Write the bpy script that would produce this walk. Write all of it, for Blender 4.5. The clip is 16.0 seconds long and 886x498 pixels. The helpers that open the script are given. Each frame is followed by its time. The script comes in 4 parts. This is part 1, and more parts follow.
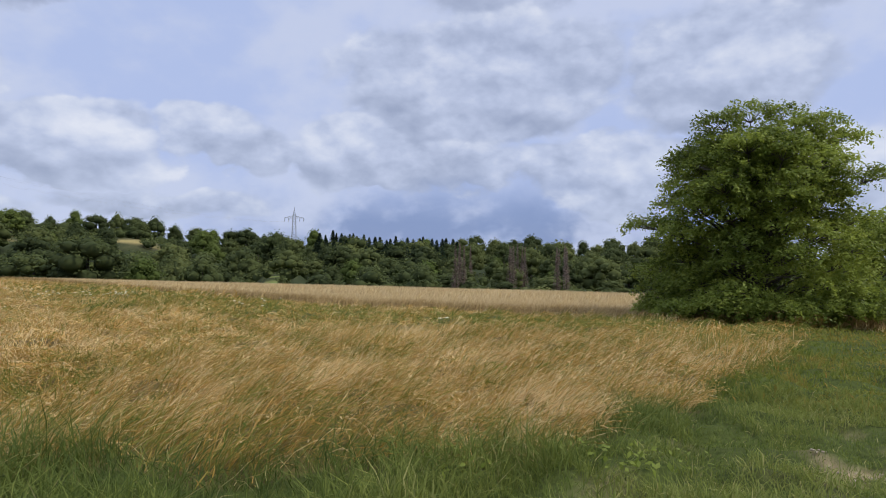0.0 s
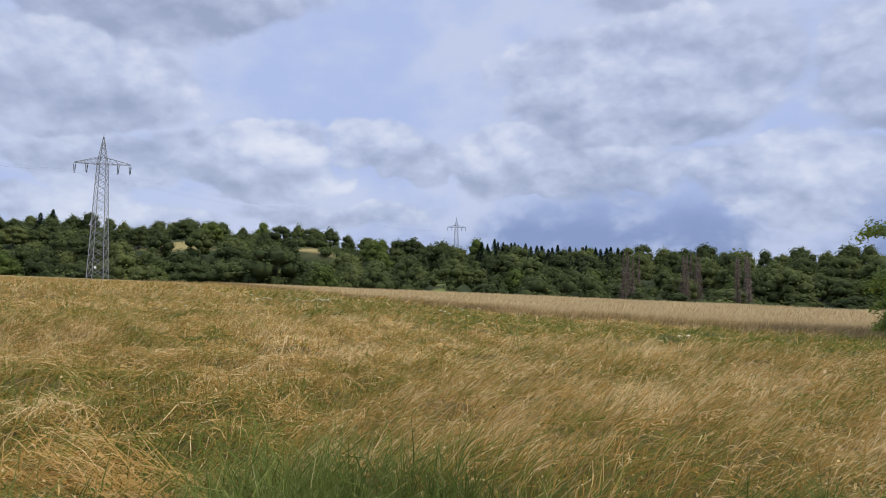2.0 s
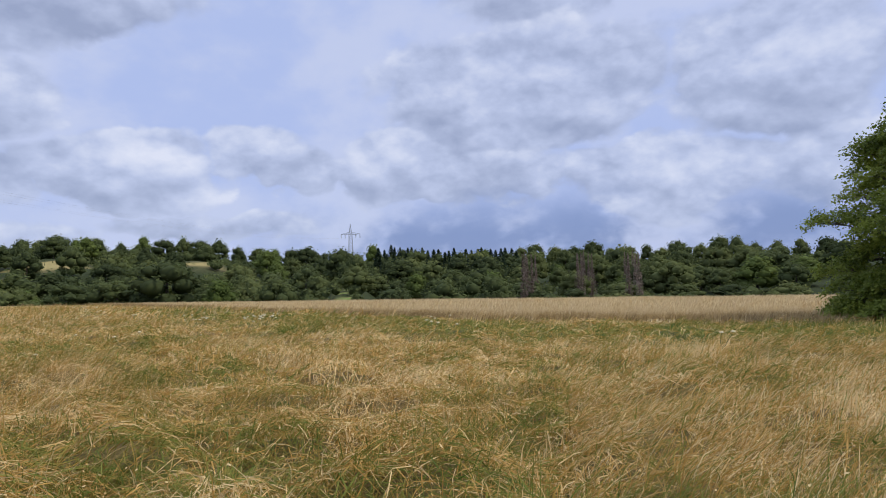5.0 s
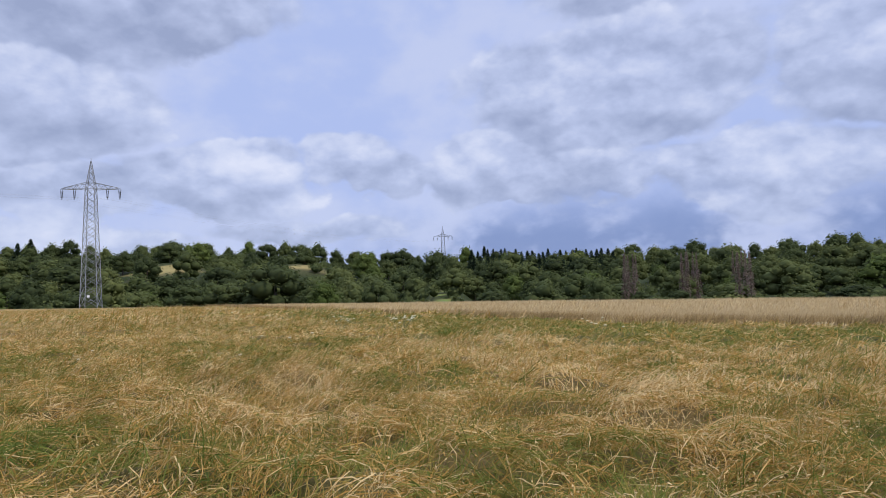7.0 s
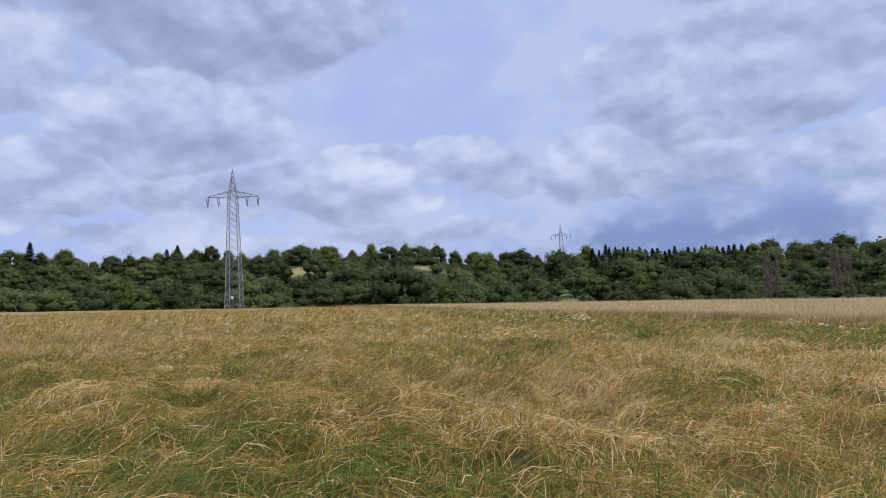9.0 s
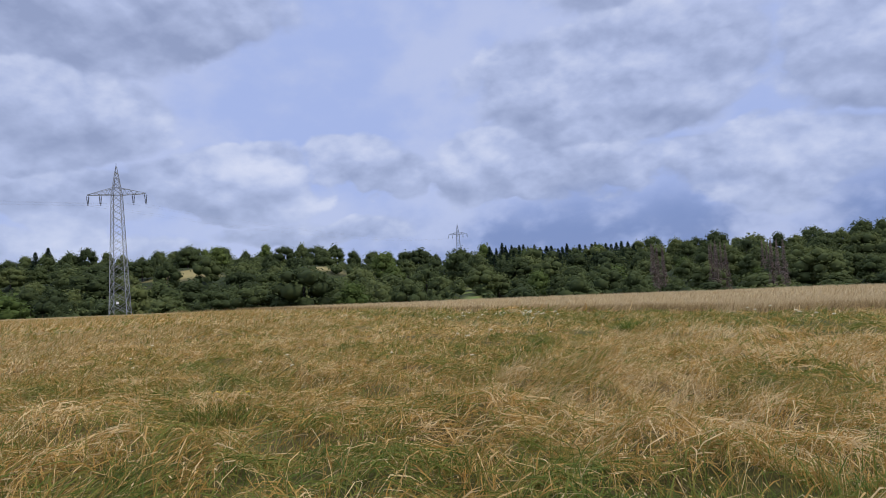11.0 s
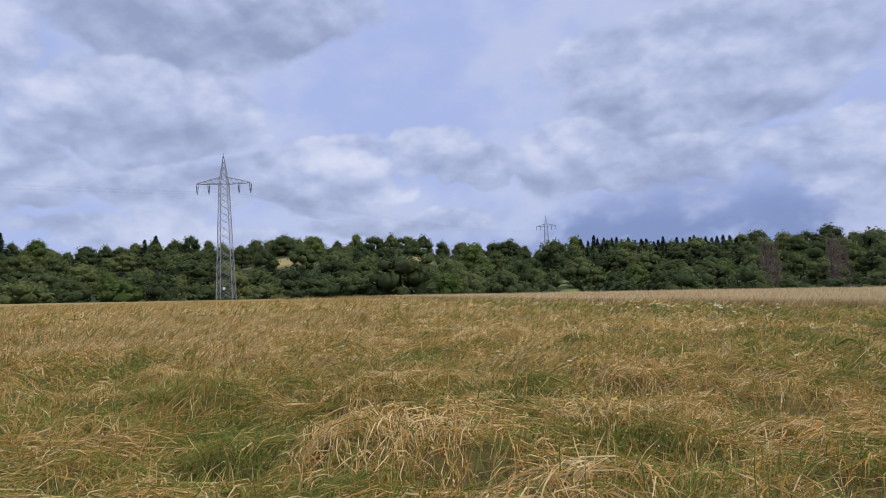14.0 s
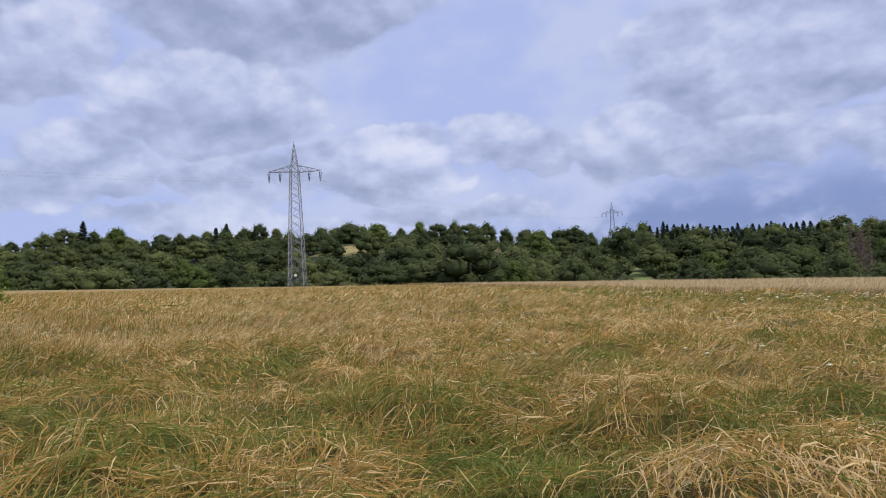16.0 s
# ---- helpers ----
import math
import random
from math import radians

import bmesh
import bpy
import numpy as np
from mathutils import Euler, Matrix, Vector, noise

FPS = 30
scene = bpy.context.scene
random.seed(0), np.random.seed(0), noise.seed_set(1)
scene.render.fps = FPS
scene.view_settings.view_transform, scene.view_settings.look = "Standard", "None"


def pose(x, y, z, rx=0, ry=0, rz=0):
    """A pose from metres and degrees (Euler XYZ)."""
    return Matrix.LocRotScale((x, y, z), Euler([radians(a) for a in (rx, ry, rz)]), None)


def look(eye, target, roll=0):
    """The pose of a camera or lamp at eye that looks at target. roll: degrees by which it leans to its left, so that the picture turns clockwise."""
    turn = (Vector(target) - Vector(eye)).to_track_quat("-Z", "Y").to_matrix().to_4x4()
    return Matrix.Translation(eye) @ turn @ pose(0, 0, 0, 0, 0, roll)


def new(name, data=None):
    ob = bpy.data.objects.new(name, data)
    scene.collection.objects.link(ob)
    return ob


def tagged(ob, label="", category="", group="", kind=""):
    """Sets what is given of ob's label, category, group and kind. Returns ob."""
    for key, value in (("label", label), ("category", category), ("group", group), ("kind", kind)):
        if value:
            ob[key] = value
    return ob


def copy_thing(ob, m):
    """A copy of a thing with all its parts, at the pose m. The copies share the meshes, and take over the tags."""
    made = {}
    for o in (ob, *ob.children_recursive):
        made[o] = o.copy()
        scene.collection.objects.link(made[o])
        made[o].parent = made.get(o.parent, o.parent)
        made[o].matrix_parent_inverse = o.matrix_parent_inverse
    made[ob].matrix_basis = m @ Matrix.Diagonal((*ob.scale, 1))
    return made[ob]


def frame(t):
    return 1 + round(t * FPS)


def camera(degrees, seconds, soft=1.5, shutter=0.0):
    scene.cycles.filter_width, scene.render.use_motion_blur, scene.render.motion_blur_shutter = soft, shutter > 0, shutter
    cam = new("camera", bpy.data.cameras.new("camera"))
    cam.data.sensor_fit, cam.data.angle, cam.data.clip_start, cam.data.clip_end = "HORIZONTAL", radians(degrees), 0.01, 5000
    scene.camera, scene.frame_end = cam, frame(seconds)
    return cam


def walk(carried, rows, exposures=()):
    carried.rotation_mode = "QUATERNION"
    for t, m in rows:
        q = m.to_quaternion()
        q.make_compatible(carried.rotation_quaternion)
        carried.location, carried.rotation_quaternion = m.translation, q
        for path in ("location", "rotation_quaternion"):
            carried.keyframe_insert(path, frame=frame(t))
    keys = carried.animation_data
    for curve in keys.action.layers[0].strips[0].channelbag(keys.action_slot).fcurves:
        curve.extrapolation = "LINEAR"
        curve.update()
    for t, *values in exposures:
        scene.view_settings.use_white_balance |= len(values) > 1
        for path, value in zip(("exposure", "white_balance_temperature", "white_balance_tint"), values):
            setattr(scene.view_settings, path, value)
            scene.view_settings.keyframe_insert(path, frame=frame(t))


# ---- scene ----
cam = camera(68.3, 16.0, soft=0.85)
PATH = [
    (0, (-0.707, 1.657, 1.405), (-0.929, 3.643, 1.483), 0.5),
    (0.5, (-1.013, 1.844, 1.425), (-1.567, 3.765, 1.502), 1.5),
    (1, (-1.425, 1.86, 1.423), (-2.124, 3.732, 1.497), 1.7),
    (1.5, (-1.837, 1.928, 1.421), (-2.557, 3.792, 1.503), 1.6),
    (2, (-2.273, 2.019, 1.443), (-2.962, 3.894, 1.541), 1.2),
    (2.5, (-2.757, 2.06, 1.462), (-3.396, 3.952, 1.571), 0.8),
    (3, (-3.228, 2.187, 1.484), (-3.818, 4.095, 1.598), 0.4),
    (3.5, (-3.751, 2.271, 1.502), (-4.283, 4.195, 1.621), 0.0),
    (4, (-4.221, 2.374, 1.506), (-4.68, 4.317, 1.623), -0.3),
    (4.2, (-4.419, 2.434, 1.522), (-4.847, 4.385, 1.637), -0.6),
    (6.3, (-6.571, 2.513, 1.438), (-6.916, 4.479, 1.551), -2.1),
    (6.5, (-6.787, 2.51, 1.485), (-7.191, 4.466, 1.601), -2.1),
    (7, (-7.261, 2.34, 1.555), (-7.886, 4.236, 1.682), -1.9),
    (7.5, (-7.801, 2.338, 1.576), (-8.637, 4.15, 1.716), -1.6),
    (8, (-8.409, 2.361, 1.598), (-9.34, 4.125, 1.744), -1.9),
    (8.5, (-8.989, 2.409, 1.602), (-9.94, 4.163, 1.745), -2.0),
    (9, (-9.564, 2.435, 1.594), (-10.505, 4.194, 1.734), -2.2),
    (9.5, (-10.171, 2.498, 1.586), (-11.075, 4.277, 1.725), -2.3),
    (10, (-10.766, 2.591, 1.6), (-11.578, 4.413, 1.734), -2.7),
    (10.2, (-10.997, 2.611, 1.603), (-11.765, 4.453, 1.734), -2.9),
    (12.3, (-13.48, 3.034, 1.468), (-14.072, 4.94, 1.59), -3.6),
    (12.5, (-13.739, 3.101, 1.493), (-14.341, 5.004, 1.613), -3.4),
    (13, (-14.296, 3.295, 1.511), (-14.979, 5.171, 1.632), -3.2),
    (13.5, (-14.848, 3.382, 1.523), (-15.641, 5.214, 1.641), -2.8),
    (14, (-15.44, 3.581, 1.53), (-16.315, 5.375, 1.642), -2.3),
    (14.5, (-16.006, 3.705, 1.56), (-16.921, 5.48, 1.663), -2.3),
    (15, (-16.586, 3.84, 1.571), (-17.527, 5.603, 1.667), -2.1),
    (15.5, (-17.175, 3.978, 1.575), (-18.151, 5.721, 1.665), -2.1),
    (16, (-17.622, 3.974, 1.574), (-18.658, 5.683, 1.655), -2.1),
]
walk(cam, [(t, look(e, a, r)) for t, e, a, r in PATH],
     [(0, 0.03, 6950, 4.5), (3.5, 0.01, 6750, 5.5), (7, 0.03, 6550, 8.0), (9, -0.06, 6350, 8.5), (10, -0.13, 6350, 8.5), (13, -0.13, 6450, 9.0), (14.5, -0.06, 6550, 9.5), (16, -0.03, 6600, 10.0)])

# ---- sky, sun, exposure ----
SUN_AZ, SUN_EL = 95.0, 50.0      # degrees clockwise from +y, above the horizon
world = bpy.data.worlds.new("sky")
scene.world = world
world.use_nodes = True


class Nodes:
    """Short-hand for building a node tree."""

    def __init__(self, tree):
        self.t = tree
        tree.nodes.clear()

    def add(self, kind, **settings):
        n = self.t.nodes.new(kind)
        for k, v in settings.items():
            setattr(n, k, v)
        return n

    def put(self, value, socket):
        if isinstance(value, bpy.types.NodeSocket):
            self.t.links.new(value, socket)
        elif value is not None:
            socket.default_value = value

    def math(self, op, a, b=None, c=None, clamp=False):
        n = self.add("ShaderNodeMath", operation=op, use_clamp=clamp)
        for v, s in zip((a, b, c), n.inputs):
            self.put(v, s)
        return n.outputs[0]

    def noise(self, vector, scale, detail=4.0, rough=0.55, distort=0.0):
        n = self.add("ShaderNodeTexNoise")
        self.put(vector, n.inputs["Vector"])
        for k, v in (("Scale", scale), ("Detail", detail), ("Roughness", rough), ("Distortion", distort)):
            n.inputs[k].default_value = v
        return n.outputs["Fac"]

    def ramp(self, fac, stops):
        n = self.add("ShaderNodeValToRGB")
        self.put(fac, n.inputs[0])
        while len(n.color_ramp.elements) < len(stops):
            n.color_ramp.elements.new(0.5)
        for e, (p, c) in zip(n.color_ramp.elements, stops):
            e.position, e.color = p, (*c, 1)
        return n.outputs[0]

    def mix(self, fac, a, b):
        n = self.add("ShaderNodeMix", data_type="RGBA")
        self.put(fac, n.inputs[0])
        self.put(a if isinstance(a, bpy.types.NodeSocket) else (*a, 1), n.inputs[6])
        self.put(b if isinstance(b, bpy.types.NodeSocket) else (*b, 1), n.inputs[7])
        return n.outputs[2]

    def span(self, v, lo, hi, a=0.0, b=1.0):
        n = self.add("ShaderNodeMapRange", interpolation_type="SMOOTHSTEP")
        for x, s in zip((v, lo, hi, a, b), n.inputs):
            self.put(x, s)
        return n.outputs[0]


# the cloud cover: bearing left of +y, elevation, half width, half height (degrees), strength
DECK = [(46, 23.0, 17, 4.6, 1.0), (4, 25.0, 9, 3.2, 0.8), (-22, 24, 9, 4, 0.7), (75, 22, 14, 5, 0.9)]
HEAPS = [(49, 15.0, 8.5, 4.2, 1.0), (3, 16.5, 14, 6.2, 1.0), (-17, 16.0, 9, 6.5, 0.9), (62, 17.5, 7, 4, 0.9), (77, 15, 9, 5, 0.9)]
LOW_HEAPS = [(36, 10.0, 7.5, 3.0, 1.0), (25.5, 10.6, 5.0, 2.6, 0.9), (47, 8.6, 6.0, 2.6, 0.9), (58, 9.5, 6.0, 3.2, 1.0), (66, 7.0, 8, 2.6, 0.9), (15.5, 10.5, 6.0, 3.2, 1.0),
             (5, 9.0, 9, 3.0, 0.9), (-9, 8.5, 9, 3.2, 0.9), (-22, 8.0, 8, 3.5, 0.9), (30, 5.8, 8, 1.5, 0.7), (50, 4.8, 12, 1.5, 0.8)]


def build_sky():
    n = Nodes(world.node_tree)
    way = n.add("ShaderNodeTexCoord").outputs["Generated"]
    xyz = n.add("ShaderNodeSeparateXYZ")
    n.put(way, xyz.inputs[0])
    x, y, z = xyz.outputs

    # clouds a little wider than they are tall
    def deck(rise, shift=0.0):
        flat = n.add("ShaderNodeCombineXYZ")
        n.put(n.math("ADD", x, shift), flat.inputs[0])
        n.put(y, flat.inputs[1])
        n.put(n.math("MULTIPLY", n.math("ADD", z, rise), 1.55), flat.inputs[2])
        return flat.outputs[0]

    def billow(p):
        """Rounded heads with creases between them."""
        a = n.math("ABSOLUTE", n.math("SUBTRACT", n.noise(p, 9.0, 3.0, 0.5, 0.0), 0.5))
        b = n.math("ABSOLUTE", n.math("SUBTRACT", n.noise(p, 21.0, 3.0, 0.5, 0.0), 0.5))
        return n.math("ADD", n.math("MULTIPLY", a, 1.5), n.math("MULTIPLY", b, 0.6))

    p, above = deck(0.0), deck(0.022, 0.012)
    big, mid, fine = n.noise(p, 2.4, 4.0, 0.5), n.noise(p, 5.5, 6.0, 0.52), n.noise(p, 15.0, 5.0, 0.5)
    heads, heads_above = billow(p), billow(above)
    mid_above = n.noise(above, 5.5, 6.0, 0.52)
    az = n.math("ADD", n.math("MULTIPLY", n.math("ARCTAN2", n.math("MULTIPLY", x, -1.0), y), 57.2958), n.math("MULTIPLY", n.math("SUBTRACT", big, 0.5), 16.0))
    el = n.math("ADD", n.math("MULTIPLY", n.math("ARCSINE", z), 57.2958), n.math("MULTIPLY", n.math("SUBTRACT", mid, 0.5), 7.0))

    def layer(rows):
        """How thick the layer is, and how high in its cloud a point lies (-1 underside, 1 crown)."""
        total, height = 0.0, 0.0
        for a, e, wa, we, k in rows:
            u = n.math("DIVIDE", n.math("SUBTRACT", az, a), wa)
            v = n.math("DIVIDE", n.math("SUBTRACT", el, e), we)
            r = n.math("ADD", n.math("MULTIPLY", u, u), n.math("MULTIPLY", v, v))
            w = n.math("MULTIPLY", n.span(r, 1.7, 0.0), k)
            total = n.math("MAXIMUM", total, w)
            height = n.math("ADD", height, n.math("MULTIPLY", w, v))
        rough = n.math("ADD", n.math("MULTIPLY", n.math("SUBTRACT", mid, 0.5), 1.0), n.math("MULTIPLY", n.math("SUBTRACT", heads, 0.16), 0.9))
        return n.math("ADD", total, rough), height

    rise = n.math("ADD", n.math("MULTIPLY", n.math("SUBTRACT", mid, mid_above), 2.1), n.math("MULTIPLY", n.math("SUBTRACT", heads, heads_above), 0.5))
    texture = n.math("ADD", rise, n.math("ADD", n.math("MULTIPLY", n.math("SUBTRACT", heads, 0.16), 0.30), n.math("MULTIPLY", n.math("SUBTRACT", fine, 0.5), 0.10)))
    tones = [(0.10, (0.300, 0.355, 0.555)), (0.34, (0.385, 0.445, 0.665)), (0.54, (0.475, 0.540, 0.785)), (0.74, (0.590, 0.645, 0.865)), (1.0, (0.720, 0.755, 0.935))]
    # the gaps: pale lavender veil, bluer where it thins
    body = n.mix(n.span(n.math("ADD", mid, n.math("MULTIPLY", fine, 0.3)), 0.48, 0.76), (0.415, 0.505, 0.840), (0.520, 0.585, 0.850))
    for rows, tone, slope, lo, hi in ((DECK, 0.36, 0.10, 0.22, 0.62), (HEAPS, 0.52, 0.24, 0.24, 0.54), (LOW_HEAPS, 0.54, 0.25, 0.22, 0.50)):
        thick, height = layer(rows)
        shade = n.math("ADD", n.math("ADD", tone, n.math("MULTIPLY", height, slope)), texture)
        # thin rims are bright, deep hearts grey
        shade = n.math("SUBTRACT", shade, n.math("MULTIPLY", n.span(thick, 0.5, 1.3), 0.10))
        body = n.mix(n.math("MULTIPLY", n.span(thick, lo, hi), 0.93), body, n.ramp(shade, tones))
    # rain-blue layer low over the far wood
    low = n.math("MULTIPLY", n.span(el, 8.5, 3.5), n.span(az, 34.0, 12.0))
    body = n.mix(n.math("MULTIPLY", low, n.span(n.math("ADD", mid, n.math("MULTIPLY", heads, 0.4)), 0.68, 0.46, 0.12, 0.82)), body, (0.175, 0.250, 0.51))
    # an overcast sky is brightest overhead
    bright = n.span(z, 0.42, 0.85, 1.06, 1.95)
    bg = n.add("ShaderNodeBackground")
    n.put(body, bg.inputs[0])
    n.put(bright, bg.inputs[1])
    sky = n.add("ShaderNodeTexSky", sky_type="NISHITA", sun_disc=False)
    sky.sun_elevation, sky.sun_rotation = radians(SUN_EL), radians(SUN_AZ)
    blue = n.add("ShaderNodeBackground")
    n.put(sky.outputs[0], blue.inputs[0])
    blue.inputs[1].default_value = 0.08
    mixer = n.add("ShaderNodeMixShader")
    mixer.inputs[0].default_value = 0.93
    n.put(blue.outputs[0], mixer.inputs[1])
    n.put(bg.outputs[0], mixer.inputs[2])
    out = n.add("ShaderNodeOutputWorld")
    n.put(mixer.outputs[0], out.inputs[0])


build_sky()
sun = new("sun", bpy.data.lights.new("sun", "SUN"))
sun.data.energy, sun.data.angle, sun.data.color = 2.6, radians(8), (1.0, 0.94, 0.84)
_a, _e = radians(SUN_AZ), radians(SUN_EL)
sun.matrix_world = look((0, 0, 60), Vector((0, 0, 60)) - Vector((math.sin(_a) * math.cos(_e), math.cos(_a) * math.cos(_e), math.sin(_e))))


# ---- materials ----
def material(name):
    m = bpy.data.materials.new(name)
    m.use_nodes = True
    n = Nodes(m.node_tree)
    out = n.add("ShaderNodeOutputMaterial")
    b = n.add("ShaderNodeBsdfPrincipled")
    n.put(b.outputs[0], out.inputs[0])
    return m, n, b, out


def attribute(n, name):
    return n.add("ShaderNodeAttribute", attribute_name=name).outputs["Fac"]


def blade_material(name, stops, rough=0.7, through_light=0.4):
    """Grass, straw or leaves: colour along 'tint', patchy at two scales, a little light comes through."""
    m, n, b, out = material(name)
    pos = n.add("ShaderNodeNewGeometry").outputs["Position"]
    t = attribute(n, "tint")
    t = n.math("ADD", t, n.math("MULTIPLY", n.math("SUBTRACT", n.noise(pos, 1.3, 3.0), 0.5), 0.25))
    t = n.math("ADD", t, n.math("MULTIPLY", n.math("SUBTRACT", n.noise(pos, 24.0, 2.0), 0.5), 0.22), clamp=True)
    c = n.ramp(t, stops)
    n.put(c, b.inputs["Base Color"])
    b.inputs["Roughness"].default_value = rough
    b.inputs["Specular IOR Level"].default_value = 0.15
    if through_light:
        tr = n.add("ShaderNodeBsdfTranslucent")
        n.put(c, tr.inputs[0])
        mx = n.add("ShaderNodeMixShader")
        mx.inputs[0].default_value = through_light
        n.put(b.outputs[0], mx.inputs[1])
        n.put(tr.outputs[0], mx.inputs[2])
        n.put(mx.outputs[0], out.inputs[0])
    return m


GRASS_STOPS = [(0.0, (0.098, 0.136, 0.022)), (0.22, (0.195, 0.222, 0.040)), (0.45, (0.285, 0.218, 0.050)),
               (0.64, (0.450, 0.250, 0.060)), (0.82, (0.605, 0.374, 0.112)), (1.0, (0.770, 0.590, 0.300))]
VERGE_STOPS = [(0.0, (0.058, 0.090, 0.020)), (0.35, (0.138, 0.174, 0.036)), (0.7, (0.250, 0.278, 0.066)), (1.0, (0.46, 0.40, 0.17))]
CROP_STOPS = [(0.0, (0.16, 0.105, 0.040)), (0.5, (0.43, 0.308, 0.140)), (1.0, (0.63, 0.505, 0.290))]
LEAF_STOPS = [(0.0, (0.075, 0.100, 0.016)), (0.5, (0.172, 0.218, 0.038)), (1.0, (0.315, 0.365, 0.068))]
mat_grass = blade_material("meadow_grass", GRASS_STOPS)
mat_verge = blade_material("verge_grass", VERGE_STOPS, 0.65)
mat_crop = blade_material("ripe_cereal", CROP_STOPS, 0.65)
mat_leaf = blade_material("tree_leaves", LEAF_STOPS, 0.5, 0.5)


def wood_leaf_material(name, stops):
    """Leaves of the far wood: the shade of green changes from tree to tree and from clump to clump."""
    m, n, b, out = material(name)
    pos = n.add("ShaderNodeNewGeometry").outputs["Position"]
    r = n.math("POWER", n.add("ShaderNodeObjectInfo").outputs["Random"], 1.3)
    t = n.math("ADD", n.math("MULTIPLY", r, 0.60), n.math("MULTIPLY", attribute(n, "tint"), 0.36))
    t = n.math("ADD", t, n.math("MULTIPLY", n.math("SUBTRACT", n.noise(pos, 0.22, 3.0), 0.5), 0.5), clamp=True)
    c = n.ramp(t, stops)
    n.put(c, b.inputs["Base Color"])
    b.inputs["Roughness"].default_value = 0.8
    b.inputs["Specular IOR Level"].default_value = 0.06
    tr = n.add("ShaderNodeBsdfTranslucent")
    n.put(c, tr.inputs[0])
    mx = n.add("ShaderNodeMixShader")
    mx.inputs[0].default_value = 0.42
    n.put(b.outputs[0], mx.inputs[1])
    n.put(tr.outputs[0], mx.inputs[2])
    n.put(mx.outputs[0], out.inputs[0])
    return m


mat_broad = wood_leaf_material("broadleaf_foliage", [(0.0, (0.044, 0.058, 0.026)), (0.4, (0.092, 0.114, 0.042)), (0.75, (0.150, 0.170, 0.058)), (1.0, (0.212, 0.222, 0.076))])
mat_lime = wood_leaf_material("light_green_foliage", [(0.0, (0.090, 0.125, 0.032)), (1.0, (0.155, 0.190, 0.052))])
mat_needle = wood_leaf_material("conifer_foliage", [(0.0, (0.022, 0.036, 0.022)), (1.0, (0.050, 0.072, 0.036))])
mat_dead = wood_leaf_material("dead_spruce_twigs", [(0.0, (0.15, 0.11, 0.085)), (1.0, (0.27, 0.205, 0.165))])


def plain(name, dark, light, scale, rough, bump=0.3, metal=0.0):
    m, n, b, out = material(name)
    co = n.add("ShaderNodeTexCoord").outputs["Object"]
    f = n.math("ADD", n.math("MULTIPLY", n.noise(co, scale, 6.0), 0.7), n.math("MULTIPLY", n.noise(co, scale * 9, 3.0), 0.3))
    n.put(n.mix(n.span(f, 0.3, 0.7), dark, light), b.inputs["Base Color"])
    n.put(n.span(f, 0.2, 0.8, rough - 0.1, rough + 0.1), b.inputs["Roughness"])
    b.inputs["Metallic"].default_value = metal
    if bump:
        k = n.add("ShaderNodeBump")
        k.inputs["Strength"].default_value = bump
        n.put(f, k.inputs["Height"])
        n.put(k.outputs[0], b.inputs["Normal"])
    return m


mat_bark = plain("bark", (0.035, 0.028, 0.020), (0.11, 0.09, 0.07), 3.0, 0.9, 0.6)
mat_steel = plain("galvanised_steel", (0.19, 0.20, 0.21), (0.33, 0.34, 0.36), 1.2, 0.6, 0.0, 0.15)
mat_insulator = plain("glazed_insulator", (0.05, 0.05, 0.05), (0.13, 0.12, 0.11), 6.0, 0.3, 0.0)
mat_wire = plain("conductor_wire", (0.22, 0.22, 0.24), (0.32, 0.32, 0.34), 2.0, 0.5, 0.0, 0.5)
mat_petal = plain("white_petals", (0.66, 0.60, 0.36), (0.80, 0.75, 0.52), 30.0, 0.7, 0.0)
mat_yellow = plain("yellow_petals", (0.70, 0.50, 0.03), (0.80, 0.62, 0.06), 30.0, 0.7, 0.0)
mat_stem = plain("flower_stem", (0.06, 0.10, 0.03), (0.13, 0.17, 0.05), 20.0, 0.7, 0.0)
mat_sign = plain("white_enamel", (0.70, 0.70, 0.70), (0.80, 0.80, 0.80), 4.0, 0.4, 0.0)


# ---- the lie of the land ----
def lattice(ix, iy, seed):
    h = (ix.astype(np.int64) * 374761393 + iy.astype(np.int64) * 668265263 + seed * 974634777) & 0xFFFFFFFF
    h = ((h ^ (h >> 13)) * 1274126177) & 0xFFFFFFFF
    return ((h ^ (h >> 16)) & 0xFFFF) / 65535.0


def value_noise(x, y, size, seed):
    """Smooth noise from 0 to 1, with bumps about `size` metres across."""
    x, y = np.asarray(x, float) / size, np.asarray(y, float) / size
    ix, iy = np.floor(x), np.floor(y)
    fx, fy = x - ix, y - iy
    fx, fy = fx * fx * (3 - 2 * fx), fy * fy * (3 - 2 * fy)
    a, b = lattice(ix, iy, seed), lattice(ix + 1, iy, seed)
    c, d = lattice(ix, iy + 1, seed), lattice(ix + 1, iy + 1, seed)
    return (a * (1 - fx) + b * fx) * (1 - fy) + (c * (1 - fx) + d * fx) * fy


def fbm(x, y, size, seed, octaves=3):
    s, w, total = 0, 1.0, 0.0
    for k in range(octaves):
        s = s + w * value_noise(x, y, size / 2 ** k, seed + 17 * k)
        total += w
        w *= 0.5
    return s / total


def step(v, lo, hi):
    k = np.clip((v - lo) / (hi - lo), 0, 1)
    return k * k * (3 - 2 * k)


HUB = (-9.0, 2.5)                 # the middle of the walk
EYE = 1.52


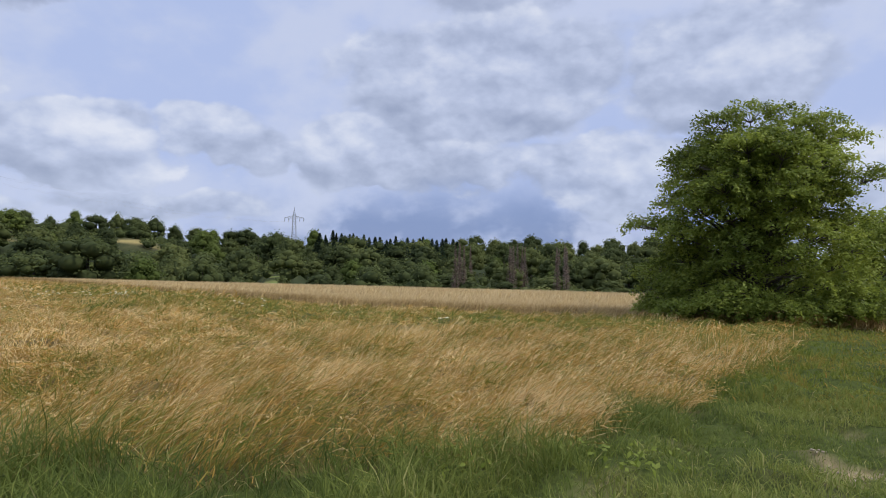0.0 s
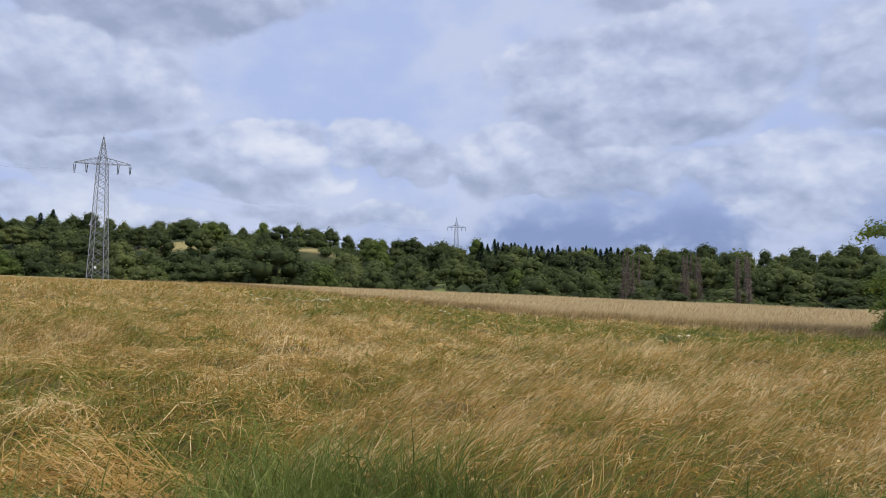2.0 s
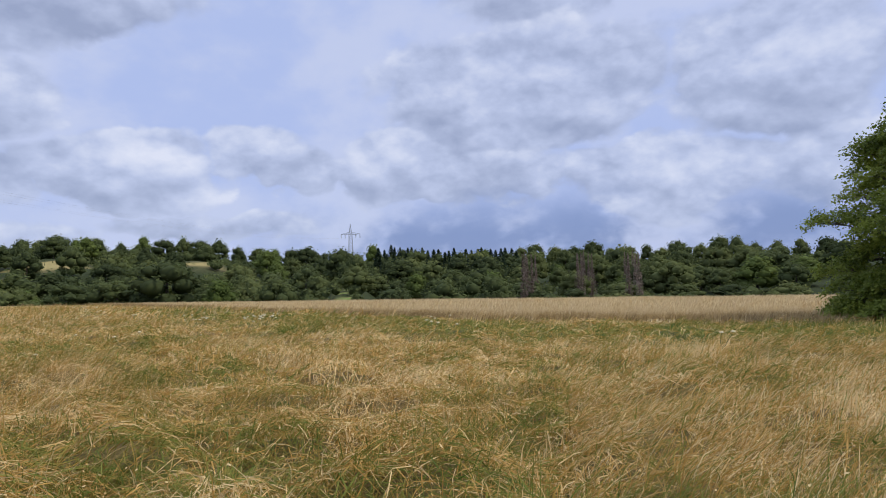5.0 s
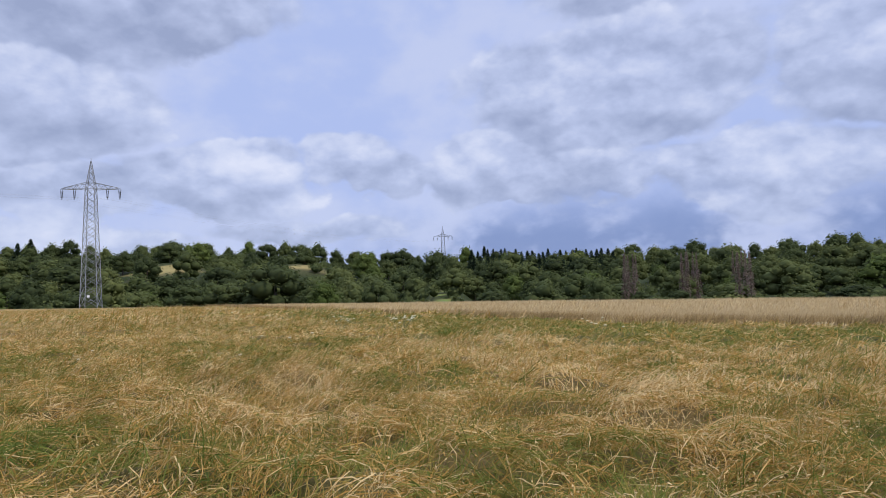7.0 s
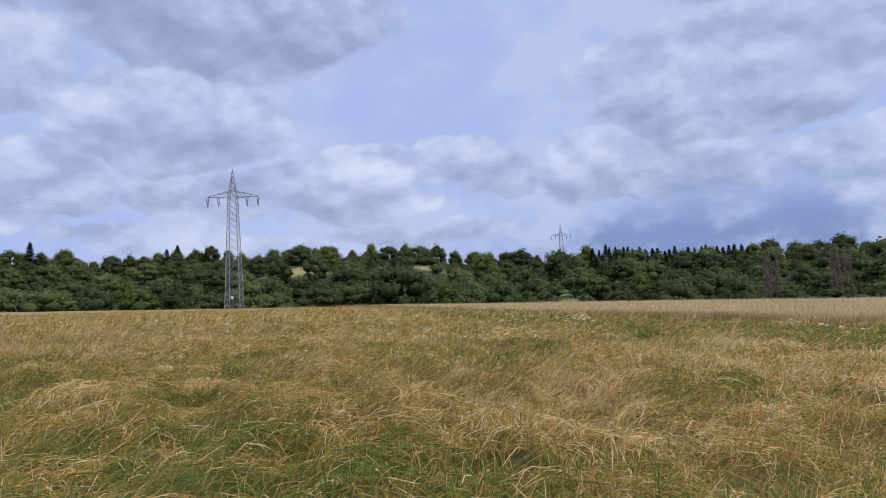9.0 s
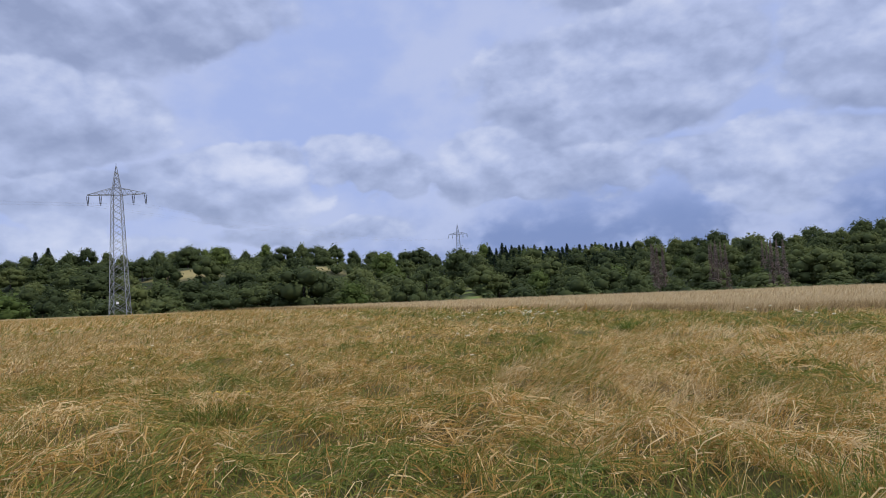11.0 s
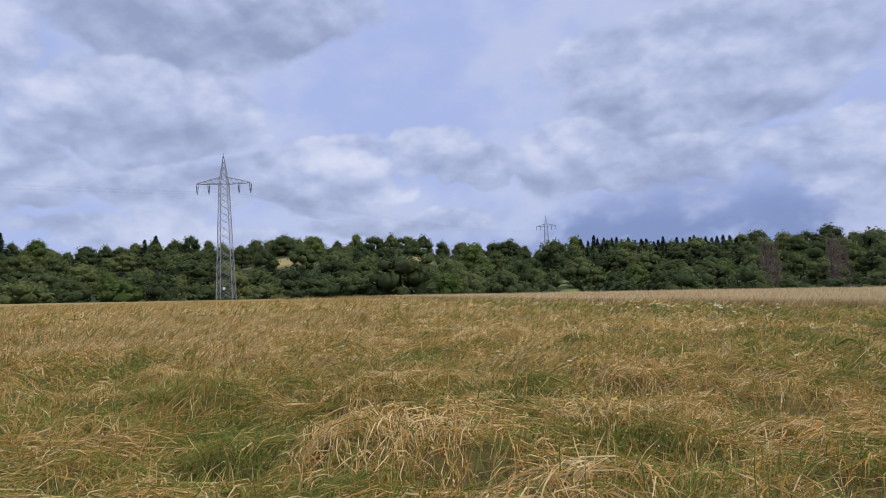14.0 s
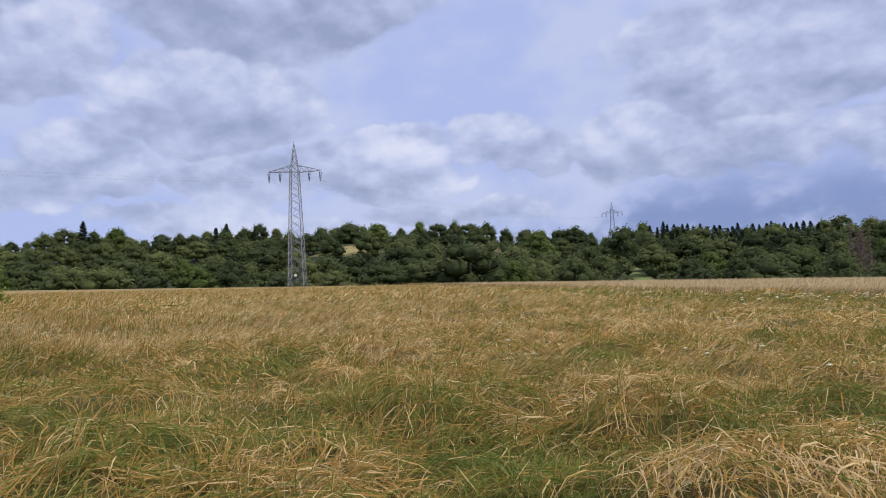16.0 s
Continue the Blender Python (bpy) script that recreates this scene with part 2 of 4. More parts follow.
def polar(x, y):
    dx, dy = np.asarray(x, float) - HUB[0], np.asarray(y, float) - HUB[1]
    return np.degrees(np.arctan2(-dx, dy)), np.hypot(dx, dy)


def field_edge(x):
    """y of the field's far edge."""
    return 97.0 - 0.0009 * (np.asarray(x, float) + 40.0) ** 2


def field_height(x, y):
    return -0.014 * x - 0.011 * y + 0.08


SKY_AZ = [-60, -24, -16, -10, -4, 1, 4.5, 9.6, 12, 14.7, 17.9, 21, 26, 30.3, 35, 41, 44, 47.7, 51, 53.5, 56.4, 60, 64, 75, 110]
SKY_EL = [2.3, 2.5, 2.6, 2.8, 2.85, 3.0, 3.1, 3.2, 3.5, 3.65, 2.75, 3.4, 3.65, 4.35, 4.55, 4.7, 4.0, 4.8, 4.4, 4.2, 3.7, 4.4, 3.6, 3.4, 3.0]


def skyline(az):
    """Elevation of the wood's top against the sky, in degrees, by bearing to the left of +y."""
    return np.interp(az, SKY_AZ, SKY_EL) + 0.12 + 0.18 * step(-az, -12.0, -2.0)


def edge_elevation(az):
    return np.interp(az, [-30, -16, 5, 22, 37, 51, 62, 90], [-1.35, -1.2, -0.95, -0.85, -0.6, -0.28, 0.05, 0.5])


def wood_start(az):
    return 92.0 / np.cos(np.radians(np.clip(az, -50, 61))) + 26.0


WOOD_DEPTH = 135.0
# dry-grass clearings on the hillside: bearing, depth into the wood (0 to 1), half width (degrees), half depth
CLEARINGS = [(41.2, 0.60, 1.9, 0.075), (30.3, 0.67, 1.3, 0.055), (17.8, 0.12, 0.7, 0.22)]


def canopy_height(az, d):
    """Height of the tree tops at a bearing and distance from the hub."""
    k = np.clip((d - wood_start(az)) / WOOD_DEPTH, 0, 1.15)
    lo, hi = edge_elevation(az) + 0.9, skyline(az)
    return EYE + d * np.tan(np.radians(lo + (hi - lo) * k ** 0.9))


def clearing(az, d, wider=1.0):
    k = (d - wood_start(az)) / WOOD_DEPTH
    m = 0.0
    for a, c, wa, wc in CLEARINGS:
        m = np.maximum(m, 1 - step(np.hypot((az - a) / (wa * wider), (k - c) / (wc * wider)), 0.6, 1.3))
    return m


def ground_height(x, y):
    x, y = np.asarray(x, float), np.asarray(y, float)
    az, d = polar(x, y)
    near = field_height(x, y)
    start = wood_start(az)
    wood = canopy_height(az, d) - 8.5 + 5.6 * clearing(az, d, 2.6)
    wood = wood - 0.05 * np.maximum(d - start - WOOD_DEPTH, 0)
    past = y - field_edge(x)
    k = step(past, 4.0, 34.0)
    k = np.where(y < 20, 0, k)
    side = step(d, 180.0, 260.0) * step(np.abs(az), 75.0, 100.0)
    z = near * (1 - k) + wood * k
    z = z * (1 - side) + np.clip(near, -6, 6) * side
    return z


def path_distance(x, y):
    """Metres from the line walked."""
    ax, ay, bx, by = -0.7, 1.7, -18.0, 4.0
    t = np.clip(((x - ax) * (bx - ax) + (y - ay) * (by - ay)) / ((bx - ax) ** 2 + (by - ay) ** 2), 0, 1)
    return np.hypot(x - ax - t * (bx - ax), y - ay - t * (by - ay))


def verge_edge(x):
    """y up to which the green verge beside the track reaches."""
    return np.interp(x, [-9.5, -7, -5.5, -4, -2, -0.3, 0.7, 2.4, 5.2, 7.2, 12, 20], [1.5, 3.6, 4.9, 5.6, 6.1, 7.2, 8.8, 11.4, 16.6, 20.5, 28.5, 41])


def verge(x, y):
    right = step(track_offset(x, y), 0.2, 1.2) * step(y, 20.0, 23.0)
    return (1 - 0.9 * right) * (1 - step(y - verge_edge(x) + 0.9 * (value_noise(x, y, 1.2, 5) - 0.5) + 0.7 * (value_noise(x, y, 0.4, 6) - 0.5), -0.35, 0.35))


def track_offset(x, y):
    """Metres across the farm track from its middle line."""
    mx = np.interp(y, [-20, 0, 6, 10, 13.3, 19.4, 30, 60], [-12.0, -2.2, 0.7, 2.7, 4.6, 7.7, 13.2, 30.0])
    return (x - mx) * 0.87


def ruts(x, y):
    o = track_offset(x, y)
    r = 0.25 * np.exp(-((o + 0.75) / 0.22) ** 2) + np.exp(-((o - 0.65) / 0.36) ** 2)
    return np.clip(r * step(fbm(x, y, 0.28, 33), 0.54, 0.68) * 1.2 * (1 - step(y, 7.4, 9.0)), 0, 1)


def crop_front(x):
    x = np.asarray(x, float)
    return 26.5 + 0.9 * np.log1p(np.exp(np.clip((-5.0 - x) / 2.5, -30, 30))) * 2.5 + 0.5 * np.sin(x * 0.9)


def in_crop(x, y):
    """The standing ripe cereal beyond the fallow strip."""
    wob = 1.6 * (value_noise(x, y, 3.0, 41) - 0.5)
    return step(y + wob - crop_front(x), -0.3, 0.3) * (1 - step(y - field_edge(x), -0.5, 0.5))


def greenness(x, y):
    """0 for dry straw, 1 for fresh green."""
    g = 0.25 * step(fbm(x, y, 5.0, 51), 0.52, 0.70) + 0.45 * step(fbm(x, y, 1.3, 57), 0.56, 0.72)
    g = g * (1 - 0.2 * step(x, -10.0, -7.0)) * (1 - 0.7 * step(-x, 18.0, 26.0) * step(y, 12.0, 20.0))
    g = np.maximum(g, 0.42 * step(x, -7.5, -4.5) * step(fbm(x, y * 1.3, 1.8, 65), 0.25, 0.65))
    front = crop_front(x) - y
    strip = step(front, 0.3, 2.0) * (1 - step(front, 6.0, 14.0)) * (1 - step(-x, 30.0, 48.0))
    g = np.maximum(g, strip * (0.45 + 0.65 * fbm(x, y, 4.0, 61)))
    # fresher growth towards the walked margin
    fringe = 1 - step(y - np.interp(x, [-22, -14, -8, -4], [9.6, 8.4, 7.6, 6.8]) + 1.6 * (fbm(x, y, 1.1, 69, 2) - 0.5), -0.8, 0.9)
    g = np.maximum(g, 0.60 * fringe * step(fbm(x, y, 0.8, 63, 2), 0.25, 0.6))
    # grey-green flattened grass beyond the end of the walk
    far = step(-x, 13.5, 20.0) * (1 - step(y, 7.5, 12.0))
    g = np.maximum(g, 0.62 * far * step(fbm(x, y, 1.8, 67), 0.34, 0.58))
    return np.clip(np.maximum(g, verge(x, y)), 0, 1)


# dips in the lodged growth: x, y, radius, depth
HOLLOWS = [(-5.62, 8.05, 0.38, 0.26), (-11.65, 6.70, 0.48, 0.34), (-9.75, 7.75, 0.55, 0.28), (-16.1, 8.15, 0.40, 0.16), (-12.0, 11.6, 0.50, 0.18),
           (-17.7, 11.2, 0.55, 0.20), (-16.9, 10.8, 0.60, 0.14), (-22.4, 8.2, 0.55, 0.16), (-19.0, 7.2, 0.45, 0.18), (-7.3, 6.8, 0.40, 0.18),
           (-8.1, 8.7, 0.40, 0.14), (-13.3, 7.4, 0.35, 0.16), (-14.9, 7.3, 0.40, 0.18), (-10.7, 6.9, 0.35, 0.18), (-2.3, 19.3, 0.7, 0.15), (-6.3, 7.6, 0.3, 0.14)]


def hollow(x, y):
    m = 0.0
    for hx, hy, r, depth in HOLLOWS:
        m = m + depth * np.exp(-((x - hx) ** 2 + 1.8 * (y - hy) ** 2) / (r * r))
    return m


def mound(x, y):
    """Uneven lodged growth on the flat field."""
    x, y = np.asarray(x, float), np.asarray(y, float)
    on = step(y - verge_edge(x), -0.4, 1.4)
    d = path_distance(x, y)
    m = 0.30 * (fbm(x, y, 1.5, 71, 3) - 0.35) + 0.30 * (value_noise(x, y * 1.25, 0.55, 73) ** 1.3 - 0.30) + 0.16 * (fbm(x, y, 5.0, 75, 2) - 0.4)
    m = m - hollow(x, y)
    rough = 0.20 * (value_noise(x, y, 0.35, 77) - 0.5) * verge(x, y)
    return on * m * (1 - step(d, 45, 70)) * step(d, 1.0, 3.5) - 0.05 * ruts(x, y) + rough


def wispy(x, y):
    """Where tall fine grass stands and is blown over by the wind."""
    east = step(x, -6.2, -4.2) * (1 - step(y, 15.0, 21.0))
    patch = step(fbm(x, y * 1.4, 3.2, 141, 2), 0.56, 0.68) * step(y, 8.0, 11.0) * 0.8
    west = step(-x, 24.0, 30.0) * step(fbm(x, y, 6.0, 143, 2), 0.36, 0.5)
    return np.clip(np.maximum(np.maximum(east, patch), west), 0, 1)


def tri_mesh(name, v, f, tint=None):
    me = bpy.data.meshes.new(name)
    v, f = np.asarray(v, np.float32).reshape(-1, 3), np.asarray(f, np.int32).reshape(-1, 3)
    me.vertices.add(len(v))
    me.vertices.foreach_set("co", v.ravel())
    me.loops.add(f.size)
    me.loops.foreach_set("vertex_index", f.ravel())
    me.polygons.add(len(f))
    me.polygons.foreach_set("loop_start", np.arange(0, f.size, 3, dtype=np.int32))
    if tint is not None:
        a = me.attributes.new("tint", "FLOAT", "POINT")
        a.data.foreach_set("value", np.asarray(tint, np.float32).ravel())
    me.update(calc_edges=True)
    return me


def graded(fine_lo, fine_hi, fine, lo, hi, grow=1.14):
    v = list(np.arange(fine_lo, fine_hi + fine / 2, fine))
    s = fine
    while v[-1] < hi:
        s = min(s * grow, 7.0 if v[-1] < 420 else 400.0)
        v.append(v[-1] + s)
    s = fine
    low = [v[0]]
    while low[-1] > lo:
        s = min(s * grow, 7.0 if low[-1] > -420 else 400.0)
        low.append(low[-1] - s)
    return np.array(low[:0:-1] + v)


def build_ground():
    xs, ys = graded(-30, 7, 0.19, -2600, 2600, 1.12), graded(3.6, 14, 0.19, -2600, 2600, 1.10)
    x, y = np.meshgrid(xs, ys)
    z = ground_height(x, y) + mound(x, y) - 0.09 * (path_distance(x, y) < 60) * (1 - 0.7 * verge(x, y))
    nx, ny = len(xs), len(ys)
    i = (np.arange(ny - 1)[:, None] * nx + np.arange(nx - 1)[None, :]).ravel()
    f = np.concatenate([np.stack([i, i + 1, i + nx + 1], 1), np.stack([i, i + nx + 1, i + nx], 1)])
    me = tri_mesh("ground", np.stack([x, y, z], -1), f)
    az, d = polar(x, y)
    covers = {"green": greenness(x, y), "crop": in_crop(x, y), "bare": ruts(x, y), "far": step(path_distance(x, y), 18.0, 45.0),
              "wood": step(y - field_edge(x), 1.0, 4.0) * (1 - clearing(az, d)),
              "lush": clearing(az, d) * (np.abs(az - 17.8) < 3),
              "glade": clearing(az, d) * (np.abs(az - 17.8) >= 3) * (y > 60)}
    for k, c in covers.items():
        a = me.attributes.new(k, "FLOAT", "POINT")
        a.data.foreach_set("value", c.astype(np.float32).ravel())
    for p in me.polygons:
        p.use_smooth = True
    m, n, b, out = material("field_soil_and_thatch")
    pos = n.add("ShaderNodeNewGeometry").outputs["Position"]
    fine, wide = n.noise(pos, 16.0, 6.0, 0.65), n.noise(pos, 1.1, 4.0)
    grain = n.math("ADD", n.math("MULTIPLY", fine, 0.6), n.math("MULTIPLY", wide, 0.4))
    # near straw is darkened as shade in the gaps between blades; paler with distance
    straw = n.ramp(grain, [(0.3, (0.085, 0.063, 0.027)), (0.5, (0.175, 0.125, 0.049)), (0.7, (0.29, 0.205, 0.082))])
    far_straw = n.ramp(grain, [(0.3, (0.20, 0.140, 0.055)), (0.7, (0.40, 0.280, 0.110))])
    straw = n.mix(attribute(n, "far"), straw, far_straw)
    green = n.ramp(grain, [(0.3, (0.030, 0.040, 0.010)), (0.55, (0.070, 0.088, 0.020)), (0.75, (0.125, 0.140, 0.036))])
    crop = n.ramp(grain, [(0.3, (0.34, 0.25, 0.12)), (0.7, (0.62, 0.50, 0.28))])
    soil = n.ramp(grain, [(0.3, (0.15, 0.105, 0.058)), (0.5, (0.30, 0.22, 0.13)), (0.7, (0.46, 0.36, 0.24))])
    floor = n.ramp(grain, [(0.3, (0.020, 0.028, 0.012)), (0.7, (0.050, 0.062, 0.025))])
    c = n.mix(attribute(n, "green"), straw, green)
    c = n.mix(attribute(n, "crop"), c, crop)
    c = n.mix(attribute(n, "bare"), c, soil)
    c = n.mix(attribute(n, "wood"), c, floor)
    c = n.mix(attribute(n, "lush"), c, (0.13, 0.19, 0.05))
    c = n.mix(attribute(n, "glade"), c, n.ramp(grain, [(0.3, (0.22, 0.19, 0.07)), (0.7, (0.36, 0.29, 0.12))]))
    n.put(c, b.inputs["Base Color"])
    b.inputs["Roughness"].default_value = 0.95
    b.inputs["Specular IOR Level"].default_value = 0.1
    k = n.add("ShaderNodeBump")
    k.inputs["Strength"].default_value, k.inputs["Distance"].default_value = 0.8, 0.06
    n.put(grain, k.inputs["Height"])
    n.put(k.outputs[0], b.inputs["Normal"])
    me.materials.append(m)
    tagged(new("ground", me), "rolling farmland of straw, green verge, bare ruts and woodland floor", "ground", kind="structure")


build_ground()


# ---- grass, straw and crop ----
rng = np.random.default_rng(7)


def blade_mesh(name, mat, x, y, z, length, width, lean, curl, heading, tint):
    """Blades of two bent segments: lean and curl are the tilts from upright (radians) of the lower and upper half."""
    n = len(x)
    face = heading + math.pi / 2 + rng.normal(0, 0.5, n)
    sx, sy = np.cos(face) * width / 2, np.sin(face) * width / 2
    hx, hy = np.cos(heading), np.sin(heading)
    m = np.stack([x + hx * np.sin(lean) * length * 0.5, y + hy * np.sin(lean) * length * 0.5, z + np.cos(lean) * length * 0.5], 1)
    up = np.maximum(np.cos(curl), -0.35)
    t = m + np.stack([hx * np.sin(curl), hy * np.sin(curl), up], 1) * (length * 0.5)[:, None]
    side = np.stack([sx, sy, np.zeros(n)], 1)
    base = np.stack([x, y, z], 1)
    v = np.stack([base - side * 0.8, base + side * 0.8, m - side, m + side, t], 1)
    k = np.arange(n)[:, None, None] * 5
    f = k + np.array([[0, 1, 3], [0, 3, 2], [2, 3, 4]])[None]
    me = tri_mesh(name, v, f, np.repeat(tint, 5))
    me.materials.append(mat)
    return me, t


def scatter(count, lo_x, hi_x, lo_y, hi_y):
    return rng.uniform(lo_x, hi_x, count), rng.uniform(lo_y, hi_y, count)


def surface(x, y):
    return ground_height(x, y) + mound(x, y)


def strands(name, mat, x, y, length, width, lean, curl, heading, bend, drape, layer, tint, segs):
    """Bent ribbons. Upright ones turn from lean to curl (radians from upright); draped ones lie over the uneven growth in layers."""
    n = len(x)
    px, py, pz = x.copy(), y.copy(), surface(x, y) - 0.02
    roll = rng.uniform(-1.1, 1.1, n)
    rows, tip = [], None
    for i in range(segs + 1):
        if i:
            k = (i - 0.5) / segs
            th, h, d = lean + (curl - lean) * k, heading + bend * (k - 0.4), length / segs
            px, py = px + np.cos(h) * np.sin(th) * d, py + np.sin(h) * np.sin(th) * d
            pz = pz + np.maximum(np.cos(th), -0.6) * d
            if drape.any():
                ends = i / segs
                lift = layer * (0.35 + 2.6 * ends * (1 - ends)) + 0.01
                pz[drape] = (surface(px[drape], py[drape]) + lift[drape])
        if i == segs:
            tip = np.stack([px, py, pz], 1)
            rows.append(tip[:, None])
            break
        a = heading + math.pi / 2
        w = width * (0.5 if i else 0.4)
        side = np.stack([np.cos(a) * np.cos(roll) * w, np.sin(a) * np.cos(roll) * w, np.sin(roll) * w], 1)
        mid = np.stack([px, py, pz], 1)
        rows.append(np.stack([mid - side, mid + side], 1))
    v = np.concatenate(rows, 1)
    f = []
    for i in range(segs - 1):
        f += [[2 * i, 2 * i + 1, 2 * i + 3], [2 * i, 2 * i + 3, 2 * i + 2]]
    f.append([2 * segs - 2, 2 * segs - 1, 2 * segs])
    count = 2 * segs + 1
    me = tri_mesh(name, v, np.arange(n)[:, None, None] * count + np.array(f)[None], np.repeat(tint, count))
    me.materials.append(mat)
    return me, tip


def sward(near, far, per_m2, width, size, x_lo, x_hi, y_hi, name, label, segs=2, turf=False):
    """Meadow growth between two distances from the line walked: draped straw, wind-blown stalks and the green of the verge."""
    area = (x_hi - x_lo) * (y_hi - 3.2)
    x, y = scatter(int(area * per_m2), x_lo, x_hi, 3.2, y_hi)
    d = path_distance(x, y)
    keep = (d > near) & (d <= far) & (in_crop(x, y) < 0.5) & (rng.random(len(x)) > ruts(x, y) * 1.05) & (y < field_edge(x))
    if turf:
        keep &= (verge(x, y) > 0.5) & (rng.random(len(x)) < 0.45 + 0.8 * step(fbm(x, y, 0.55, 131), 0.38, 0.62))
    else:
        clump = step(0.6 * value_noise(x, y * 1.2, 0.42, 151) + 0.4 * value_noise(x, y, 1.1, 153), 0.25, 0.55)
        if near < 5:
            keep &= verge(x, y) < 0.5
        keep &= rng.random(len(x)) < (0.50 if near < 5 else 0.8) + 0.55 * clump
    x, y = x[keep], y[keep]
    n = len(x)
    g, vg, wisp, dip = greenness(x, y), verge(x, y), wispy(x, y), np.clip(hollow(x, y) / 0.18, 0, 1)
    margin = np.exp(-((y - verge_edge(x)) / 1.1) ** 2)
    kind = rng.random(n)
    drape = (kind < 0.66 * (1 - 0.6 * wisp) * (1 - 0.7 * dip) * (1 - 0.5 * margin)) & (vg < 0.5)
    blown = ~drape & (vg < 0.5)
    lush = vg >= 0.5
    swirl = 0.5 + 7.0 * (fbm(x, y, 2.4, 89, 2) - 0.5) + 5.0 * (fbm(x, y, 0.7, 97, 2) - 0.5)
    heading = np.where(drape, swirl + rng.normal(0, 0.65, n) + np.where(rng.random(n) < 0.5, rng.normal(0, 1.6, n), 0),
                       np.where(wisp > 0.4, 0.15 + 2.2 * (fbm(x, y, 3.0, 91, 2) - 0.5) + rng.normal(0, 0.5, n), swirl * 0.6 + rng.normal(0, 1.0, n)))
    heading = np.where(lush, rng.uniform(0, 6.3, n), heading)
    short = np.exp(-(track_offset(x, y) / 1.9) ** 2)
    tuft = step(fbm(x, y, 0.55, 131), 0.38, 0.62)
    length = np.where(drape, rng.uniform(0.20, 0.50, n), np.where(wisp > 0.4, rng.uniform(0.20, 0.42, n), rng.uniform(0.12, 0.34, n)))
    length = np.where(lush, (0.08 + 0.20 * rng.random(n) ** 1.4) * (0.6 + 0.9 * tuft) * (1 + 0.7 * margin) * (1 - 0.5 * short), length)
    length *= size * (0.60 + 0.5 * fbm(x, y, 1.3, 101) + 0.35 * value_noise(x, y * 1.2, 0.42, 151))
    lean = np.where(drape, 1.42, np.where(wisp > 0.4, rng.normal(0.50, 0.22, n), rng.normal(0.5, 0.35, n)))
    lean = np.where(lush, np.abs(rng.normal(0.35, 0.25, n)), lean)
    curl = np.where(drape, 1.5, lean + np.abs(rng.normal(0.85, 0.35, n)))
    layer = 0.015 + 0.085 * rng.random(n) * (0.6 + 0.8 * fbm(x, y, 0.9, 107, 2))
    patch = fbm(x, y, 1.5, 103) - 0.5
    # painted shade: low straw layers and stalks in the dips take a darker tint
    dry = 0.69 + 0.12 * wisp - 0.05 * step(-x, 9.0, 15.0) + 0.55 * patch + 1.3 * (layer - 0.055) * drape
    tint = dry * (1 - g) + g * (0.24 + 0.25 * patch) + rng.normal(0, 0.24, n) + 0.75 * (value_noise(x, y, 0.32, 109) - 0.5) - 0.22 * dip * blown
    tint = np.where(lush, 0.16 + 0.22 * tuft * rng.random(n) + rng.normal(0, 0.08, n) - 0.04 * margin + 0.35 * (fbm(x, y, 1.1, 113, 2) - 0.5), tint)
    tint = np.where(~lush & (rng.random(n) < 0.10), rng.uniform(0.85, 1.0, n), tint)
    tint = np.where(~lush & (rng.random(n) < 0.11), rng.uniform(0.10, 0.32, n), tint)
    tint = np.where(lush & (rng.random(n) < 0.04), rng.uniform(0.34, 0.6, n), tint)
    if turf:
        tint = 0.22 + 0.22 * tuft + 0.22 * rng.random(n) + rng.normal(0, 0.10, n) + 0.3 * (fbm(x, y, 1.1, 113, 2) - 0.5) - 0.15 * margin
        tint = np.where(rng.random(n) < 0.03, 0.95, tint)
    w = width * rng.uniform(0.55, 1.35, n) * np.where(drape, 1.0, 0.8) * np.where(lush, 1.45, 1.0)
    tint = np.clip(tint, 0, 1)
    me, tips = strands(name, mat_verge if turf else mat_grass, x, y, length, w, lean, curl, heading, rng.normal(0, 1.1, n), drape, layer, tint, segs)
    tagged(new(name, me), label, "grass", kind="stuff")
    bearing = (blown | (rng.random(n) < 0.7)) & ~lush
    return tips[bearing], heading[bearing], tint[bearing], g[bearing]


def seed_heads(tips, heading, tint, g, size, share, name):
    """Drooping ripe panicles at the ends of the straw."""
    keep = (rng.random(len(tips)) < share) & (g < 0.45)
    p, h = tips[keep], heading[keep] + rng.normal(0, 0.6, keep.sum())
    n = len(p)
    s = size * rng.uniform(0.6, 1.4, n)
    along = np.stack([np.cos(h) * 0.8, np.sin(h) * 0.8, rng.uniform(-0.9, 0.3, n)], 1) * s[:, None]
    a = h + math.pi / 2 + rng.normal(0, 0.7, n)
    side = np.stack([np.cos(a), np.sin(a), rng.normal(0, 0.4, n)], 1) * (s * 0.20)[:, None]
    v = np.stack([p, p + along * 0.45 - side, p + along * 0.45 + side, p + along], 1)
    f = np.arange(n)[:, None, None] * 4 + np.array([[0, 1, 2], [1, 3, 2]])[None]
    me = tri_mesh(name, v, f, np.repeat(np.clip(tint[keep] + 0.14 + rng.normal(0, 0.20, n), 0, 1), 4))
    me.materials.append(mat_grass)
    tagged(new(name, me), "ripe drooping seed heads on the dry straw", "grass", kind="stuff")


